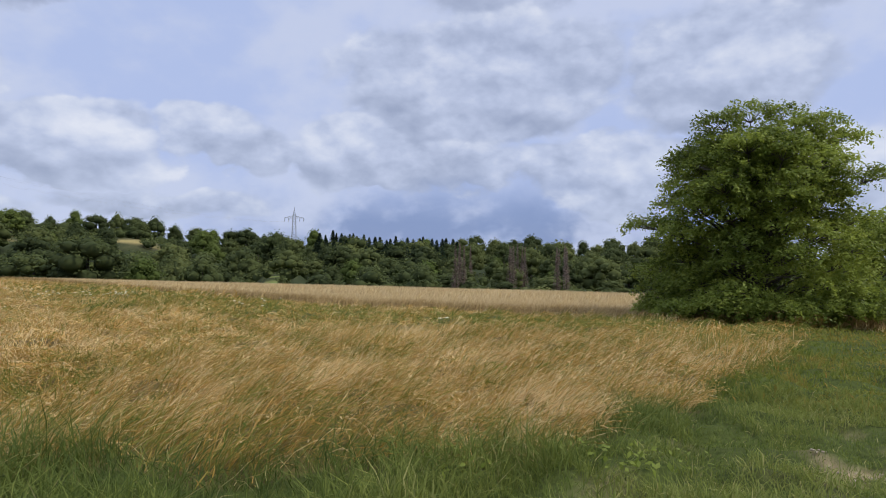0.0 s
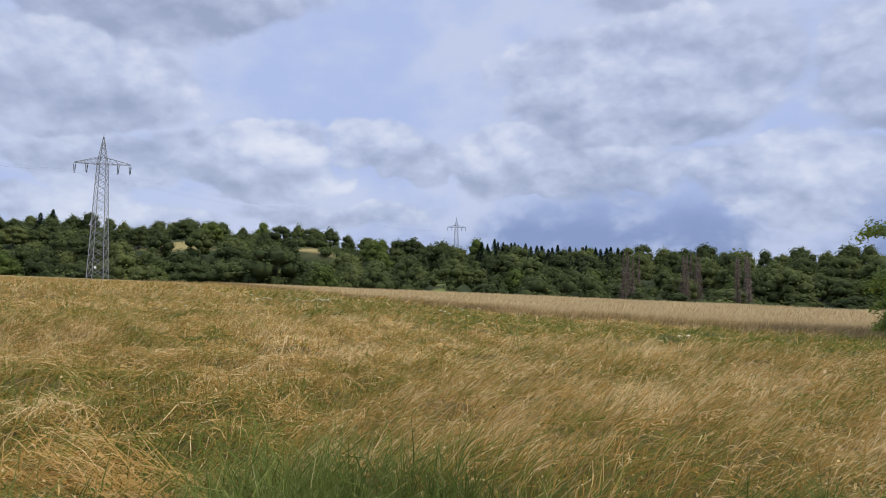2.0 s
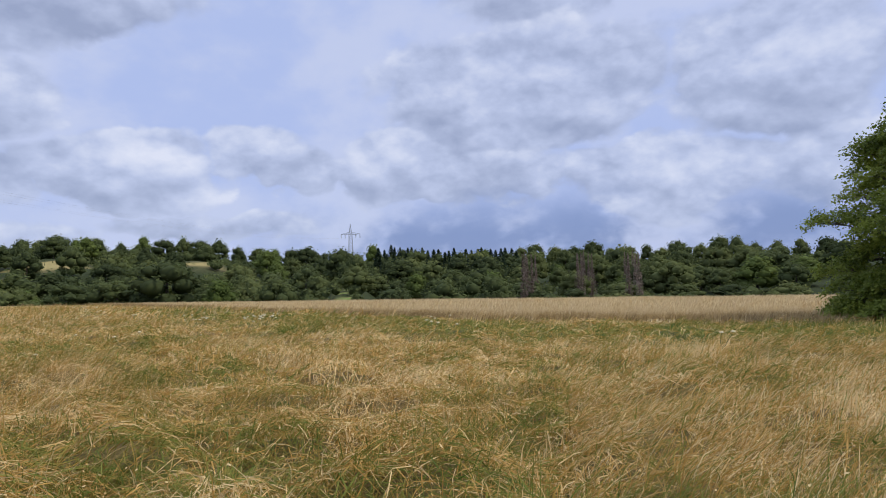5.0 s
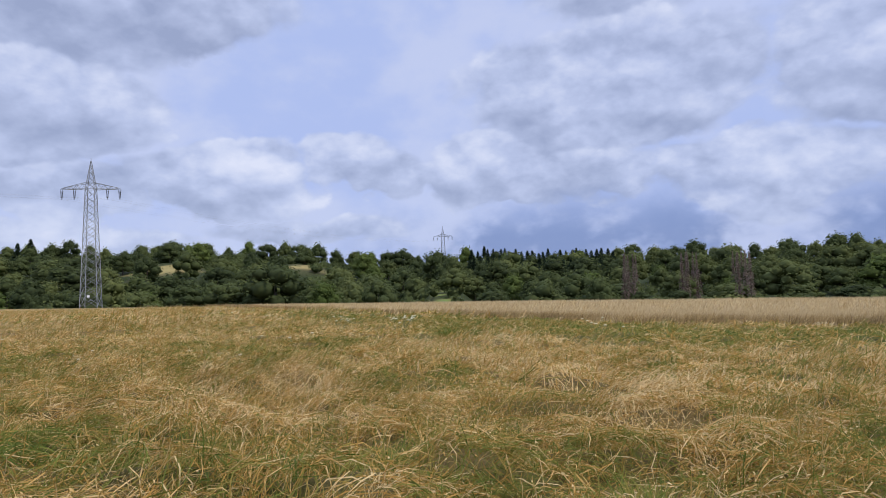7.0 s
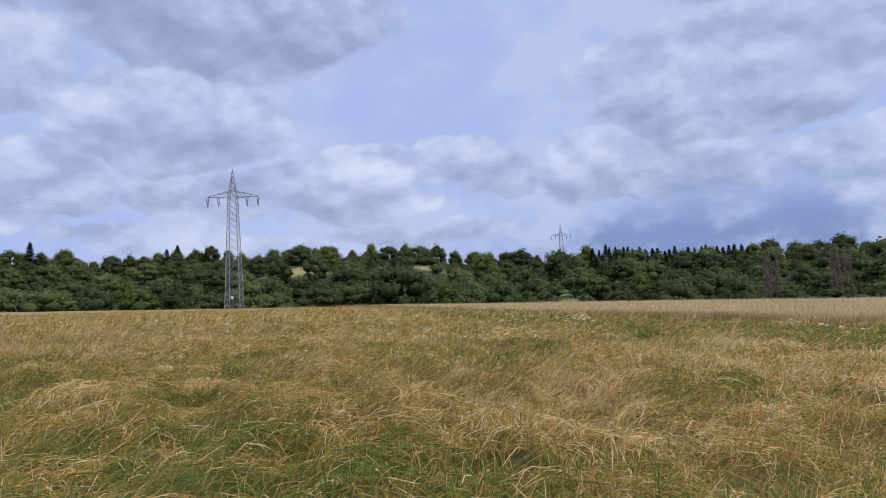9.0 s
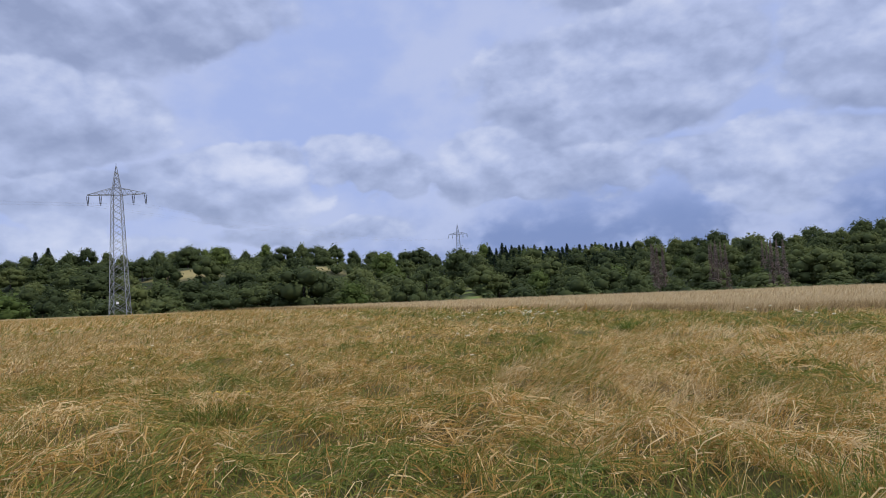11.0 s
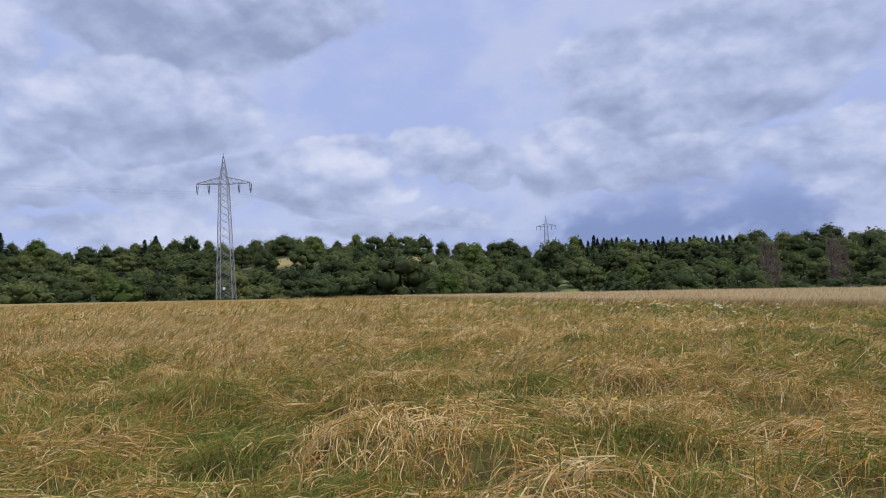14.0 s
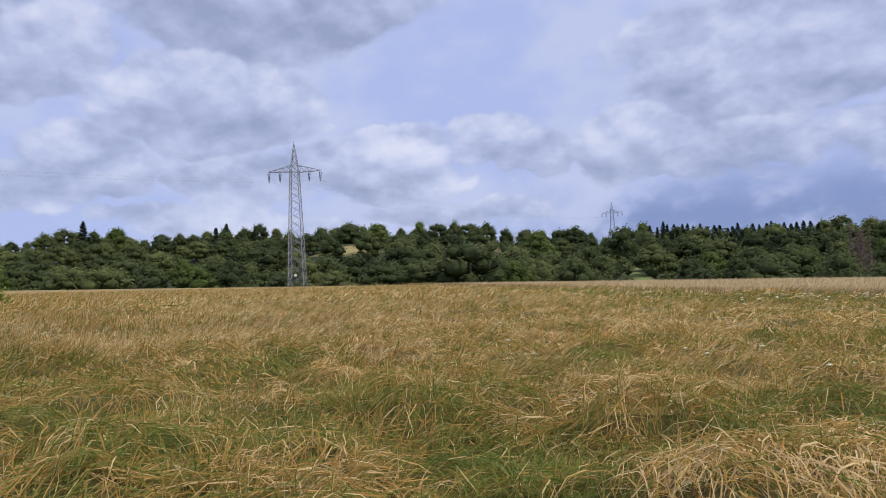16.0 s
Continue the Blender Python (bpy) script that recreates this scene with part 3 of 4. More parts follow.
near = sward(1.3, 8.0, 1000, 0.0074, 1.0, -29, 6, 12.5, "near_meadow_grass", "lodged straw and green grass at the field margin", 3)
sward(1.3, 9.5, 1900, 0.0055, 1.0, -9.5, 6, 12, "verge_turf", "short fresh green turf on the verge and track", turf=True)
middle = sward(8.0, 15.0, 400, 0.0140, 1.0, -44, 12, 22, "middle_meadow_grass", "wind-flattened ochre straw with green patches")
back = sward(15.0, 30.0, 115, 0.021, 1.0, -66, 18, 38, "back_meadow_grass", "ochre and green fallow grass before the cereal")
sward(30.0, 100.0, 14, 0.055, 1.5, -128, 40, 90, "distant_meadow_grass", "dry orange grass near the field's crest")
seed_heads(*near, 0.028, 0.9, "near_seed_heads")
seed_heads(*middle, 0.038, 0.95, "middle_seed_heads")


def cereal(near, far, per_m2, width, x_lo, x_hi, name):
    area = (x_hi - x_lo) * 78
    x, y = scatter(int(area * per_m2), x_lo, x_hi, 24, 102)
    d = path_distance(x, y)
    keep = (in_crop(x, y) > 0.5) & (d > near) & (d <= far)
    x, y = x[keep], y[keep]
    n = len(x)
    heading = 0.6 + rng.normal(0, 0.9, n)
    height = 0.50 + 0.06 * rng.normal(0, 1, n) + 0.10 * (fbm(x, y, 6.0, 111) - 0.5)
    lean = np.abs(rng.normal(0.2, 0.25, n))
    gaps = step(fbm(x * 0.35, y, 3.0, 117), 0.60, 0.75)
    # front rows tinted down: brown fringe plus the shadow on the crop's front face
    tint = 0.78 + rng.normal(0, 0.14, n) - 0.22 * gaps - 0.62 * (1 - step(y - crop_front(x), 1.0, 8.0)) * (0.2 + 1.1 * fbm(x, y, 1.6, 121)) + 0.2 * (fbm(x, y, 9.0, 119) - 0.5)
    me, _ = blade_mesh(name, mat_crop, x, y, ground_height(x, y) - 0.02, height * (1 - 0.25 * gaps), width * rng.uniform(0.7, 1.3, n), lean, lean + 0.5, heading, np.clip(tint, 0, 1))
    tagged(new(name, me), "standing ripe pale cereal in a wide field", "crop", kind="stuff")


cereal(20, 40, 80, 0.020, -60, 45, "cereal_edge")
cereal(40, 140, 9, 0.07, -110, 110, "cereal_field")


# ---- parts ----
def part(name, me, mat, parent, label=""):
    if isinstance(me, bmesh.types.BMesh):
        bm, me = me, bpy.data.meshes.new(name)
        bm.to_mesh(me)
        bm.free()
    if not me.materials:
        me.materials.append(mat)
    ob = new(name, me)
    ob.parent = parent
    if label:
        ob["label"] = label
    return ob


def thing(name, label, category, m, group=""):
    ob = new(name)
    ob.empty_display_size = 0.2
    ob.matrix_world = m
    return tagged(ob, label, category, group)


def tube(bm, a, b, ra, rb, sides=6):
    """A tapered round bar from a to b."""
    a, b = Vector(a), Vector(b)
    d = (b - a).normalized()
    u = d.orthogonal().normalized()
    w = d.cross(u)
    rings = []
    for p, r in ((a, ra), (b, rb)):
        rings.append([bm.verts.new(p + (u * math.cos(2 * math.pi * k / sides) + w * math.sin(2 * math.pi * k / sides)) * r) for k in range(sides)])
    for k in range(sides):
        bm.faces.new((rings[0][k], rings[0][(k + 1) % sides], rings[1][(k + 1) % sides], rings[1][k]))
    bm.faces.new(rings[1])
    bm.faces.new(rings[0][::-1])


def limb(bm, points, radii, sides=7):
    for (a, b), (ra, rb) in zip(zip(points, points[1:]), zip(radii, radii[1:])):
        tube(bm, a, b, ra, rb, sides)


def leaf_cards(centres, normals, size, tint, droop=0.25, ratio=0.62):
    """One folded leaf of two triangles for each centre, facing roughly along its normal."""
    n = len(centres)
    nrm = normals + rng.normal(0, 0.55, (n, 3))
    nrm /= np.linalg.norm(nrm, axis=1)[:, None]
    ref = rng.normal(0, 1, (n, 3))
    u = np.cross(nrm, ref)
    u /= np.linalg.norm(u, axis=1)[:, None]
    w = np.cross(nrm, u)
    s = (size * rng.uniform(0.6, 1.4, n))[:, None]
    v = np.stack([centres - u * s * 0.5, centres + w * s * ratio * 0.5 - nrm * s * droop * 0.3, centres + u * s * 0.5 - nrm * s * droop, centres - w * s * ratio * 0.5 - nrm * s * droop * 0.3], 1)
    f = np.arange(n)[:, None, None] * 4 + np.array([[0, 3, 1], [1, 3, 2]])[None]
    return v.reshape(-1, 3), f.reshape(-1, 3), np.repeat(tint, 4)


def unit_vectors(n):
    v = rng.normal(0, 1, (n, 3))
    return v / np.linalg.norm(v, axis=1)[:, None]


# ---- the walnut tree beside the track ----
def walnut_tree(x, y, radius, height, boughs, sprays, leaf, label, extra=()):
    """Spreading boughs carry layered masses of drooping leaf sprays, with gaps between the masses."""
    z = float(ground_height(x, y))
    tree = thing("broadleaf_tree", label, "tree", pose(x, y, z))
    prof_z = np.array([0.0, 0.13, 0.34, 0.45, 0.53, 0.66, 0.79, 0.87, 0.93, 1.0])
    prof_r = np.array([0.93, 1.0, 0.99, 0.96, 0.88, 0.84, 0.76, 0.67, 0.56, 0.22])
    masses = []
    for i in range(boughs):
        h = 0.05 + 0.90 * ((i + 0.5) / boughs) ** 0.92
        a = i * 2.39996 + rng.uniform(-0.35, 0.35)
        r = float(np.interp(h, prof_z, prof_r)) * radius * rng.uniform(0.62, 0.90) - 0.25
        masses.append((r * math.cos(a), r * math.sin(a), h * height * 0.95, rng.uniform(0.16, 0.23) * radius))
    for i in range(boughs // 4):
        a = i * 2 * math.pi / (boughs // 4)
        masses.append((0.76 * radius * math.cos(a), 0.76 * radius * math.sin(a), rng.uniform(0.25, 0.9), 0.22 * radius))
    for i in range(boughs // 3):
        h, a = rng.uniform(0.08, 0.85), rng.uniform(0, 6.3)
        r = float(np.interp(h, prof_z, prof_r)) * radius * rng.uniform(0.05, 0.62)
        masses.append((r * math.cos(a), r * math.sin(a), h * height * 0.93, 0.24 * radius))
    for dx, dy, h, size in extra:
        masses.append((dx, dy, h, size))
    bm = bmesh.new()
    limb(bm, [(0, 0, -0.1), (0.05, 0.02, height * 0.12), (0.02, -0.05, height * 0.4), (0.1, 0.05, height * 0.75)], [0.30, 0.24, 0.17, 0.05], 10)
    part("trunk", bm, mat_bark, tree)
    c, nr, tt = [], [], []
    per = 17
    for mx, my, mz, size in masses:
        q = np.array([mx, my, mz])
        bm = bmesh.new()
        foot = Vector((0.04, 0, max(0.5, mz * 0.55 - 0.2)))
        joint = foot.lerp(Vector(q), 0.55) + Vector((0, 0, 0.06 * radius))
        limb(bm, [foot, joint, Vector(q)], [0.055, 0.035, 0.012], 5)
        count = int(sprays * (size / (0.21 * radius)) ** 2 * rng.uniform(0.85, 1.15))
        d = unit_vectors(count)
        d[:, 2] = np.where(d[:, 2] < -0.25, -d[:, 2] * 0.6, d[:, 2])
        root = q + d * (size * rng.uniform(0.45, 1.0, count) ** 0.6)[:, None] * np.array([1.0, 1.0, 0.55])
        out = d + np.array([mx, my, 0]) / radius * 0.8 + np.array([0, 0, 0.15])
        out /= np.linalg.norm(out, axis=1)[:, None]
        for k in range(0, count, 7):
            limb(bm, [Vector(q).lerp(joint, 0.2), Vector(root[k])], [0.018, 0.006], 3)
        part("limb", bm, mat_bark, tree)
        shade = 0.58 + 0.16 * rng.normal()
        reach = leaf * rng.uniform(2.2, 4.6, count)
        s = np.linspace(0, 1, per)[None, :, None]
        p = root[:, None] + out[:, None] * reach[:, None, None] * s + rng.normal(0, leaf * 0.55, (count, per, 3)) - np.array([0, 0, 1.0]) * (s ** 2) * reach[:, None, None] * 0.45
        c.append(p.reshape(-1, 3))
        up = np.repeat(out * 0.45 + np.array([0, 0, 0.85]), per, 0)
        nr.append(up)
        tt.append(np.repeat(shade + rng.normal(0, 0.13, count), per) + rng.normal(0, 0.12, count * per) + 0.10 * np.tile(s.ravel(), count))
    c, nr, tt = np.concatenate(c), np.concatenate(nr), np.concatenate(tt)
    ok = c[:, 2] > 0.05
    v, f, t = leaf_cards(c[ok], nr[ok], leaf, np.clip(tt[ok], 0, 1), 0.3, 0.5)
    crown = tri_mesh("crown", v, f, t)
    crown.materials.append(mat_leaf)
    part("crown", crown, mat_leaf, tree, "dense fresh green leaves down to the ground")
    return tree


walnut_tree(8.5, 28.0, 4.5, 8.1, 88, 80, 0.125, "big round green walnut tree standing in tall grass beside the track",
            [(2.1, -0.6, 7.5, 0.85), (2.9, -0.4, 7.0, 0.75), (-0.4, -0.6, 7.9, 0.9), (-1.5, -0.8, 7.55, 0.8), (3.7, -1.0, 5.4, 0.8), (-3.9, 0.6, 3.7, 0.85), (0.8, -0.5, 7.8, 0.75)])
walnut_tree(23.5, 46.0, 5.0, 6.5, 34, 34, 0.26, "dark green bushy tree behind the walnut by the track")
walnut_tree(-61.9, 19.3, 4.6, 8.0, 30, 30, 0.24, "loose-branched green tree at the meadow's far end")


# ---- the far wood ----
ICO = [(0, 0, 1), (0.894, 0, 0.447), (0.276, 0.851, 0.447), (-0.724, 0.526, 0.447), (-0.724, -0.526, 0.447), (0.276, -0.851, 0.447),
       (0.724, 0.526, -0.447), (-0.276, 0.851, -0.447), (-0.894, 0, -0.447), (-0.276, -0.851, -0.447), (0.724, -0.526, -0.447), (0, 0, -1)]
ICO_F = [(0, 1, 2), (0, 2, 3), (0, 3, 4), (0, 4, 5), (0, 5, 1), (1, 6, 2), (2, 7, 3), (3, 8, 4), (4, 9, 5), (5, 10, 1),
         (2, 6, 7), (3, 7, 8), (4, 8, 9), (5, 9, 10), (1, 10, 6), (11, 7, 6), (11, 8, 7), (11, 9, 8), (11, 10, 9), (11, 6, 10)]


def far_crown(per_lobe, card, top=9.0, bottom=0.8, spread=3.4, peak=1.0):
    """Domed crown of a far broadleaf tree: rings of uneven lobes, each a heart of foliage in a shell of leaf clumps."""
    vs, fs, ts, base = [], [], [], 0
    tall = top - bottom
    lobes = [(0.0, 0.0, 0.80, 1.9)]
    for h, ring, count, size in ((0.68, 0.56 * peak, 5, 1.7), (0.46, 0.84, 7, 1.75), (0.20, 0.88, 6, 1.6)):
        turn = rng.uniform(0, 6.3)
        for k in range(count):
            lobes.append((turn + 2 * math.pi * k / count + rng.uniform(-0.3, 0.3), ring * rng.uniform(0.75, 1.12), h + rng.uniform(-0.07, 0.07), size * rng.uniform(0.75, 1.2)))
    for a, ring, h, size in lobes:
        c = np.array([spread * ring * math.cos(a), spread * ring * math.sin(a), bottom + tall * h])
        # tint imitates light: hearts darker inside, upward-facing clumps lighter
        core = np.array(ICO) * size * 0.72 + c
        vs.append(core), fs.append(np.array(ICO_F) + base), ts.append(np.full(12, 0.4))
        base += 12
        d = unit_vectors(per_lobe)
        d[:, 2] = np.where(d[:, 2] < -0.3, -d[:, 2], d[:, 2])
        p = c + d * (size * rng.uniform(0.72, 1.22, per_lobe))[:, None]
        shade = rng.normal(0.0, 0.10)
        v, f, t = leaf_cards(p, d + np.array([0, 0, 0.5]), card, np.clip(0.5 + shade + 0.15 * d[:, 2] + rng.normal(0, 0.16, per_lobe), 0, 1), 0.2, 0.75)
        vs.append(v), fs.append(f + base), ts.append(t)
        base += len(v)
    return tri_mesh("crown", np.concatenate(vs), np.concatenate(fs), np.concatenate(ts))


def conifer_crown(tiers, per_tier, height, radius, card, bare=0.1, droop=0.3):
    vs, fs, ts, base = [], [], [], 0
    for i in range(tiers):
        h = i / (tiers - 1)
        z = height * (bare + (1 - bare) * h)
        r = radius * (1 - h) ** 0.85 + 0.12
        a = rng.uniform(0, 2 * math.pi, per_tier)
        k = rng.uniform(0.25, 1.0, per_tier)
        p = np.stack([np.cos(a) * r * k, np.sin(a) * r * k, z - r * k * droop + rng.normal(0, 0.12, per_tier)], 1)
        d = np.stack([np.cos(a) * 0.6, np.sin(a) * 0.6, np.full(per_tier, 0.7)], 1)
        # inner shade painted by tint: cards near the trunk darker, outer ones lighter
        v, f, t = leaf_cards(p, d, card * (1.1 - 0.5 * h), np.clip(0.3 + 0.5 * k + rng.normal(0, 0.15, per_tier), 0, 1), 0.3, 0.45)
        vs.append(v), fs.append(f + base), ts.append(t)
        base += len(v)
    return tri_mesh("crown", np.concatenate(vs), np.concatenate(fs), np.concatenate(ts))


def far_tree(name, label, group, crown, mat, height, trunk_r, m):
    tree = thing(name, label, "tree", m, group)
    bm = bmesh.new()
    limb(bm, [(0, 0, -2.0), (0.05, 0, height * 0.4), (0, 0.05, height * 0.85)], [trunk_r * 1.3, trunk_r, trunk_r * 0.3], 5)
    part("trunk", bm, mat_dead if mat is mat_dead else mat_bark, tree)
    crown.materials.clear()
    part("crown", crown, mat, tree)
    return tree


AWAY = pose(0, 900, -60)


def build_wood():
    broad = []
    for i in range(7):
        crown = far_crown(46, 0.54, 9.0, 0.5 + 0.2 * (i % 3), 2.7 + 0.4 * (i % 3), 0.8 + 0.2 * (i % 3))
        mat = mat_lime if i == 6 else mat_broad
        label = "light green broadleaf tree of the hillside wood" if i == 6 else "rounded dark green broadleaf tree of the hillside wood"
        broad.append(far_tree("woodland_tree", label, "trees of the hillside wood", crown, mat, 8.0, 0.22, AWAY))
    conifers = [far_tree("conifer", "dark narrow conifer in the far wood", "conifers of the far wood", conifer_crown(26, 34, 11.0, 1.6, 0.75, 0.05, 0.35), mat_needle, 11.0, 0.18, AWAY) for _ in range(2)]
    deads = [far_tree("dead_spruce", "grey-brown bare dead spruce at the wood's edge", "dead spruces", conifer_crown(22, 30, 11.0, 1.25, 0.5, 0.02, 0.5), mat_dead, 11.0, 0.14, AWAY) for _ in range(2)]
    used = set()

    def plant(src, x, y, h, nominal, wide=1.0):
        m = pose(x, y, float(ground_height(x, y)), 0, 0, rng.uniform(0, 360)) @ Matrix.Diagonal((h / nominal * wide, h / nominal * wide, h / nominal, 1))
        if src not in used:
            used.add(src)
            src.matrix_world = m
        else:
            ob = copy_thing(src, m)
            ob.matrix_basis = m

    def spot(az, d):
        a = math.radians(az)
        return HUB[0] - math.sin(a) * d, HUB[1] + math.cos(a) * d

    rows = 8
    for r in range(rows):
        k = r / (rows - 1)
        az = -23.0 + rng.uniform(0, 2)
        while az < 73:
            d = float(wood_start(az)) + WOOD_DEPTH * k + rng.uniform(-7, 7)
            x, y = spot(az, d)
            gap = max(float(clearing(az + da, d + dd)) for da in (-0.3, 0.3) for dd in (0, 9))
            needle_band = 2.5 < az < 15.5 and k > 0.7
            dead_side = -5.0 < az < 2.6
            low_side = az < 2.6 and k < 0.30
            dead_band = (-0.2 < az < 2.4 or -3.6 < az < -2.2 or -8.0 < az < -6.2) and 0.25 < k < 0.6
            h = 8.1 + rng.uniform(-2.8, 2.6)
            step_m = rng.uniform(7.4, 11.4)
            if r == rows - 1:
                h = 8.8 + rng.uniform(-2.0, 1.5)
                step_m = rng.uniform(5.2, 8.0)
            if gap < 0.4:
                if needle_band and rng.random() < 0.8:
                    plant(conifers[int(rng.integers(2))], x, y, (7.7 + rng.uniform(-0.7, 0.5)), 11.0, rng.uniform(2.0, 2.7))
                elif dead_band and rng.random() < 0.85:
                    plant(deads[int(rng.integers(2))], x, y, (EYE + d * math.tan(radians(rng.uniform(2.1, 2.7)))) - float(ground_height(x, y)), 11.0, 0.9)
                elif low_side:
                    plant(broad[int(rng.integers(6))], x, y, rng.uniform(4.4, 6.0), 9.0, 2.0)
                else:
                    pick = 6 if rng.random() < 0.07 else int(rng.integers(6))
                    plant(broad[pick], x, y, h, 9.0, rng.uniform(1.0, 1.5) if r < rows - 1 else rng.uniform(0.8, 1.25))
            if needle_band:
                step_m = rng.uniform(1.3, 2.6)
            elif dead_band:
                step_m = rng.uniform(0.8, 1.6)
            az += math.degrees(step_m / d)
    # single trees that stand out against the sky: bearing, depth, elevation of the top, width
    for src, nominal, az, k, top, wide in ((conifers[0], 11.0, 60.6, 0.9, 5.0, 2.2), (broad[6], 9.0, 58.4, 0.92, 4.6, 1.2), (conifers[1], 11.0, 50.4, 0.95, 4.8, 2.4), (conifers[0], 11.0, 51.2, 0.95, 4.5, 2.4)):
        d = float(wood_start(az)) + WOOD_DEPTH * k
        x, y = spot(az, d)
        plant(src, x, y, EYE + d * math.tan(radians(top)) - float(ground_height(x, y)), nominal, wide)


build_wood()


def undergrowth(count):
    """Bushes that fill the wood between its trees."""
    vs, fs, ts, base, k = [], [], [], 0, 0
    while k < count:
        az = rng.uniform(-23, 72)
        crest = k % 3 == 0
        d = float(wood_start(az)) + WOOD_DEPTH * (rng.uniform(0.88, 1.02) if crest else rng.uniform(-0.05, 1.0))
        if clearing(az, d) > 0.3 or clearing(az, d + 6) > 0.5:
            continue
        a = math.radians(az)
        x, y = HUB[0] - math.sin(a) * d, HUB[1] + math.cos(a) * d
        size = rng.uniform(2.0, 3.4) if crest else rng.uniform(1.3, 2.6)
        c = np.array([x, y, float(ground_height(x, y)) + size * 0.5])
        # shade is coloured in: near-black-green core, bush tops tinted lighter
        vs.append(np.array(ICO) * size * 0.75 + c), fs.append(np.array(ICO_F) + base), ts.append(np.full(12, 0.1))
        base += 12
        n = 46
        way = unit_vectors(n)
        way[:, 2] = np.abs(way[:, 2])
        p = c + way * (size * rng.uniform(0.7, 1.2, n))[:, None]
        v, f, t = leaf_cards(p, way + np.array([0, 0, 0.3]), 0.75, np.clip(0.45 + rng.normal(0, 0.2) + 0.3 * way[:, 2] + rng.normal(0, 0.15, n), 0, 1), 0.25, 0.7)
        vs.append(v), fs.append(f + base), ts.append(t)
        base += len(v)
        k += 1
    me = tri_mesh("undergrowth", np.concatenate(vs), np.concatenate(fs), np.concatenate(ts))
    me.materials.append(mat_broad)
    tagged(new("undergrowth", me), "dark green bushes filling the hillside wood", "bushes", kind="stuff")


undergrowth(1200)


# ---- power line ----
def bar(bm, a, b, w):
    """An angle-iron bar, drawn as a slim square section."""
    tube(bm, a, b, w * 0.7, w * 0.7, 4)


def lattice_pylon(m, label):
    tower = thing("lattice_pylon", label, "pylon", m, "pylons of the power line")
    base, waist, z_arm, z_chord, z_top = 1.42, 0.72, 20.9, 22.1, 26.0

    def half(z):
        return base + (waist - base) * z / z_arm if z < z_arm else waist * 0.95 * (1 - (z - z_arm) / (z_top - z_arm)) ** 0.9 + 0.06

    corners = [(1, 1), (-1, 1), (-1, -1), (1, -1)]

    def at(c, z):
        return Vector((c[0] * half(z), c[1] * half(z), z))

    for c in corners:
        bm = bmesh.new()
        for a, b in ((-2.5, z_arm), (z_arm, z_chord), (z_chord, z_top)):
            bar(bm, at(c, a), at(c, b), 0.10 if a < z_arm else 0.07)
        part("leg", bm, mat_steel, tower)
    levels = [0.0]
    while levels[-1] < z_arm - 1.2:
        levels.append(levels[-1] + 1.15 * half(levels[-1]) * 1.2)
    levels[-1] = z_arm
    levels += [z_chord, 23.2, 24.2, 25.1]
    for i in range(4):
        a, b = corners[i], corners[(i + 1) % 4]
        ends = [(at(p, lo), at(q, hi), 0.055) for lo, hi in zip(levels, levels[1:]) for p, q in ((a, b), (b, a))]
        ends += [(at(a, z), at(b, z), 0.07) for z in (z_arm, z_chord)]
        for p, q, w in ends:
            bm = bmesh.new()
            bar(bm, p, q, w)
            part("brace", bm, mat_steel, tower)
    for side in (-1, 1):
        bm = bmesh.new()
        tip = Vector((side * 4.85, 0, z_arm + 0.05))
        for c in (-1, 1):
            low, high = Vector((side * half(z_arm), c * half(z_arm), z_arm)), Vector((side * half(z_chord), c * half(z_chord), z_chord))
            bar(bm, low, tip, 0.09)
            bar(bm, high, tip + Vector((0, 0, 0.12)), 0.07)
            for k in range(4):
                p, q = low.lerp(tip, k / 4), low.lerp(tip, (k + 1) / 4)
                u = high.lerp(tip, (k + 0.5) / 4)
                bar(bm, p, u, 0.05)
                bar(bm, u, q, 0.05)
        for k in range(5):
            a = Vector((side * half(z_arm), -half(z_arm), z_arm)).lerp(tip, k / 5)
            b = Vector((side * half(z_arm), half(z_arm), z_arm)).lerp(tip, (k + 0.5) / 5)
            bar(bm, a, b, 0.05)
        arm = part("crossarm", bm, mat_steel, tower)
        for reach in (2.7, 4.75):
            bm = bmesh.new()
            for dx in (-0.18, 0.18):
                top, low = Vector((side * reach + dx, 0, z_arm)), Vector((side * reach + dx * 0.25, 0, z_arm - 1.75))
                tube(bm, top, low, 0.03, 0.03, 5)
                for k in range(9):
                    p = top.lerp(low, 0.14 + 0.085 * k)
                    tube(bm, p, p + Vector((0, 0, -0.07)), 0.13, 0.05, 7)
            tube(bm, (side * reach - 0.1, 0, z_arm - 1.75), (side * reach + 0.1, 0, z_arm - 1.75), 0.05, 0.05, 5)
            part("insulator", bm, mat_insulator, arm, "dark glazed insulator string")
    bm = bmesh.new()
    bmesh.ops.create_cube(bm, size=1.0, matrix=Matrix.Translation((0, -1.40, 1.9)) @ Matrix.Diagonal((0.42, 0.04, 0.42, 1)))
    part("warning_plate", bm, mat_sign, tower, "small white plate")
    bm = bmesh.new()
    tube(bm, (0, 0, z_top - 0.3), (0, 0, z_top + 0.55), 0.06, 0.05, 6)
    part("peak", bm, mat_steel, tower)
    return tower


P1, P2 = Vector((-102.5, 92.3, 0)), Vector((-110.8, 316.7, 0))
P1.z = 0.7
P2.z = 8.0
lattice_pylon(pose(*P1, 0, 0, 30), "grey lattice steel pylon with one crossarm at the field's crest")
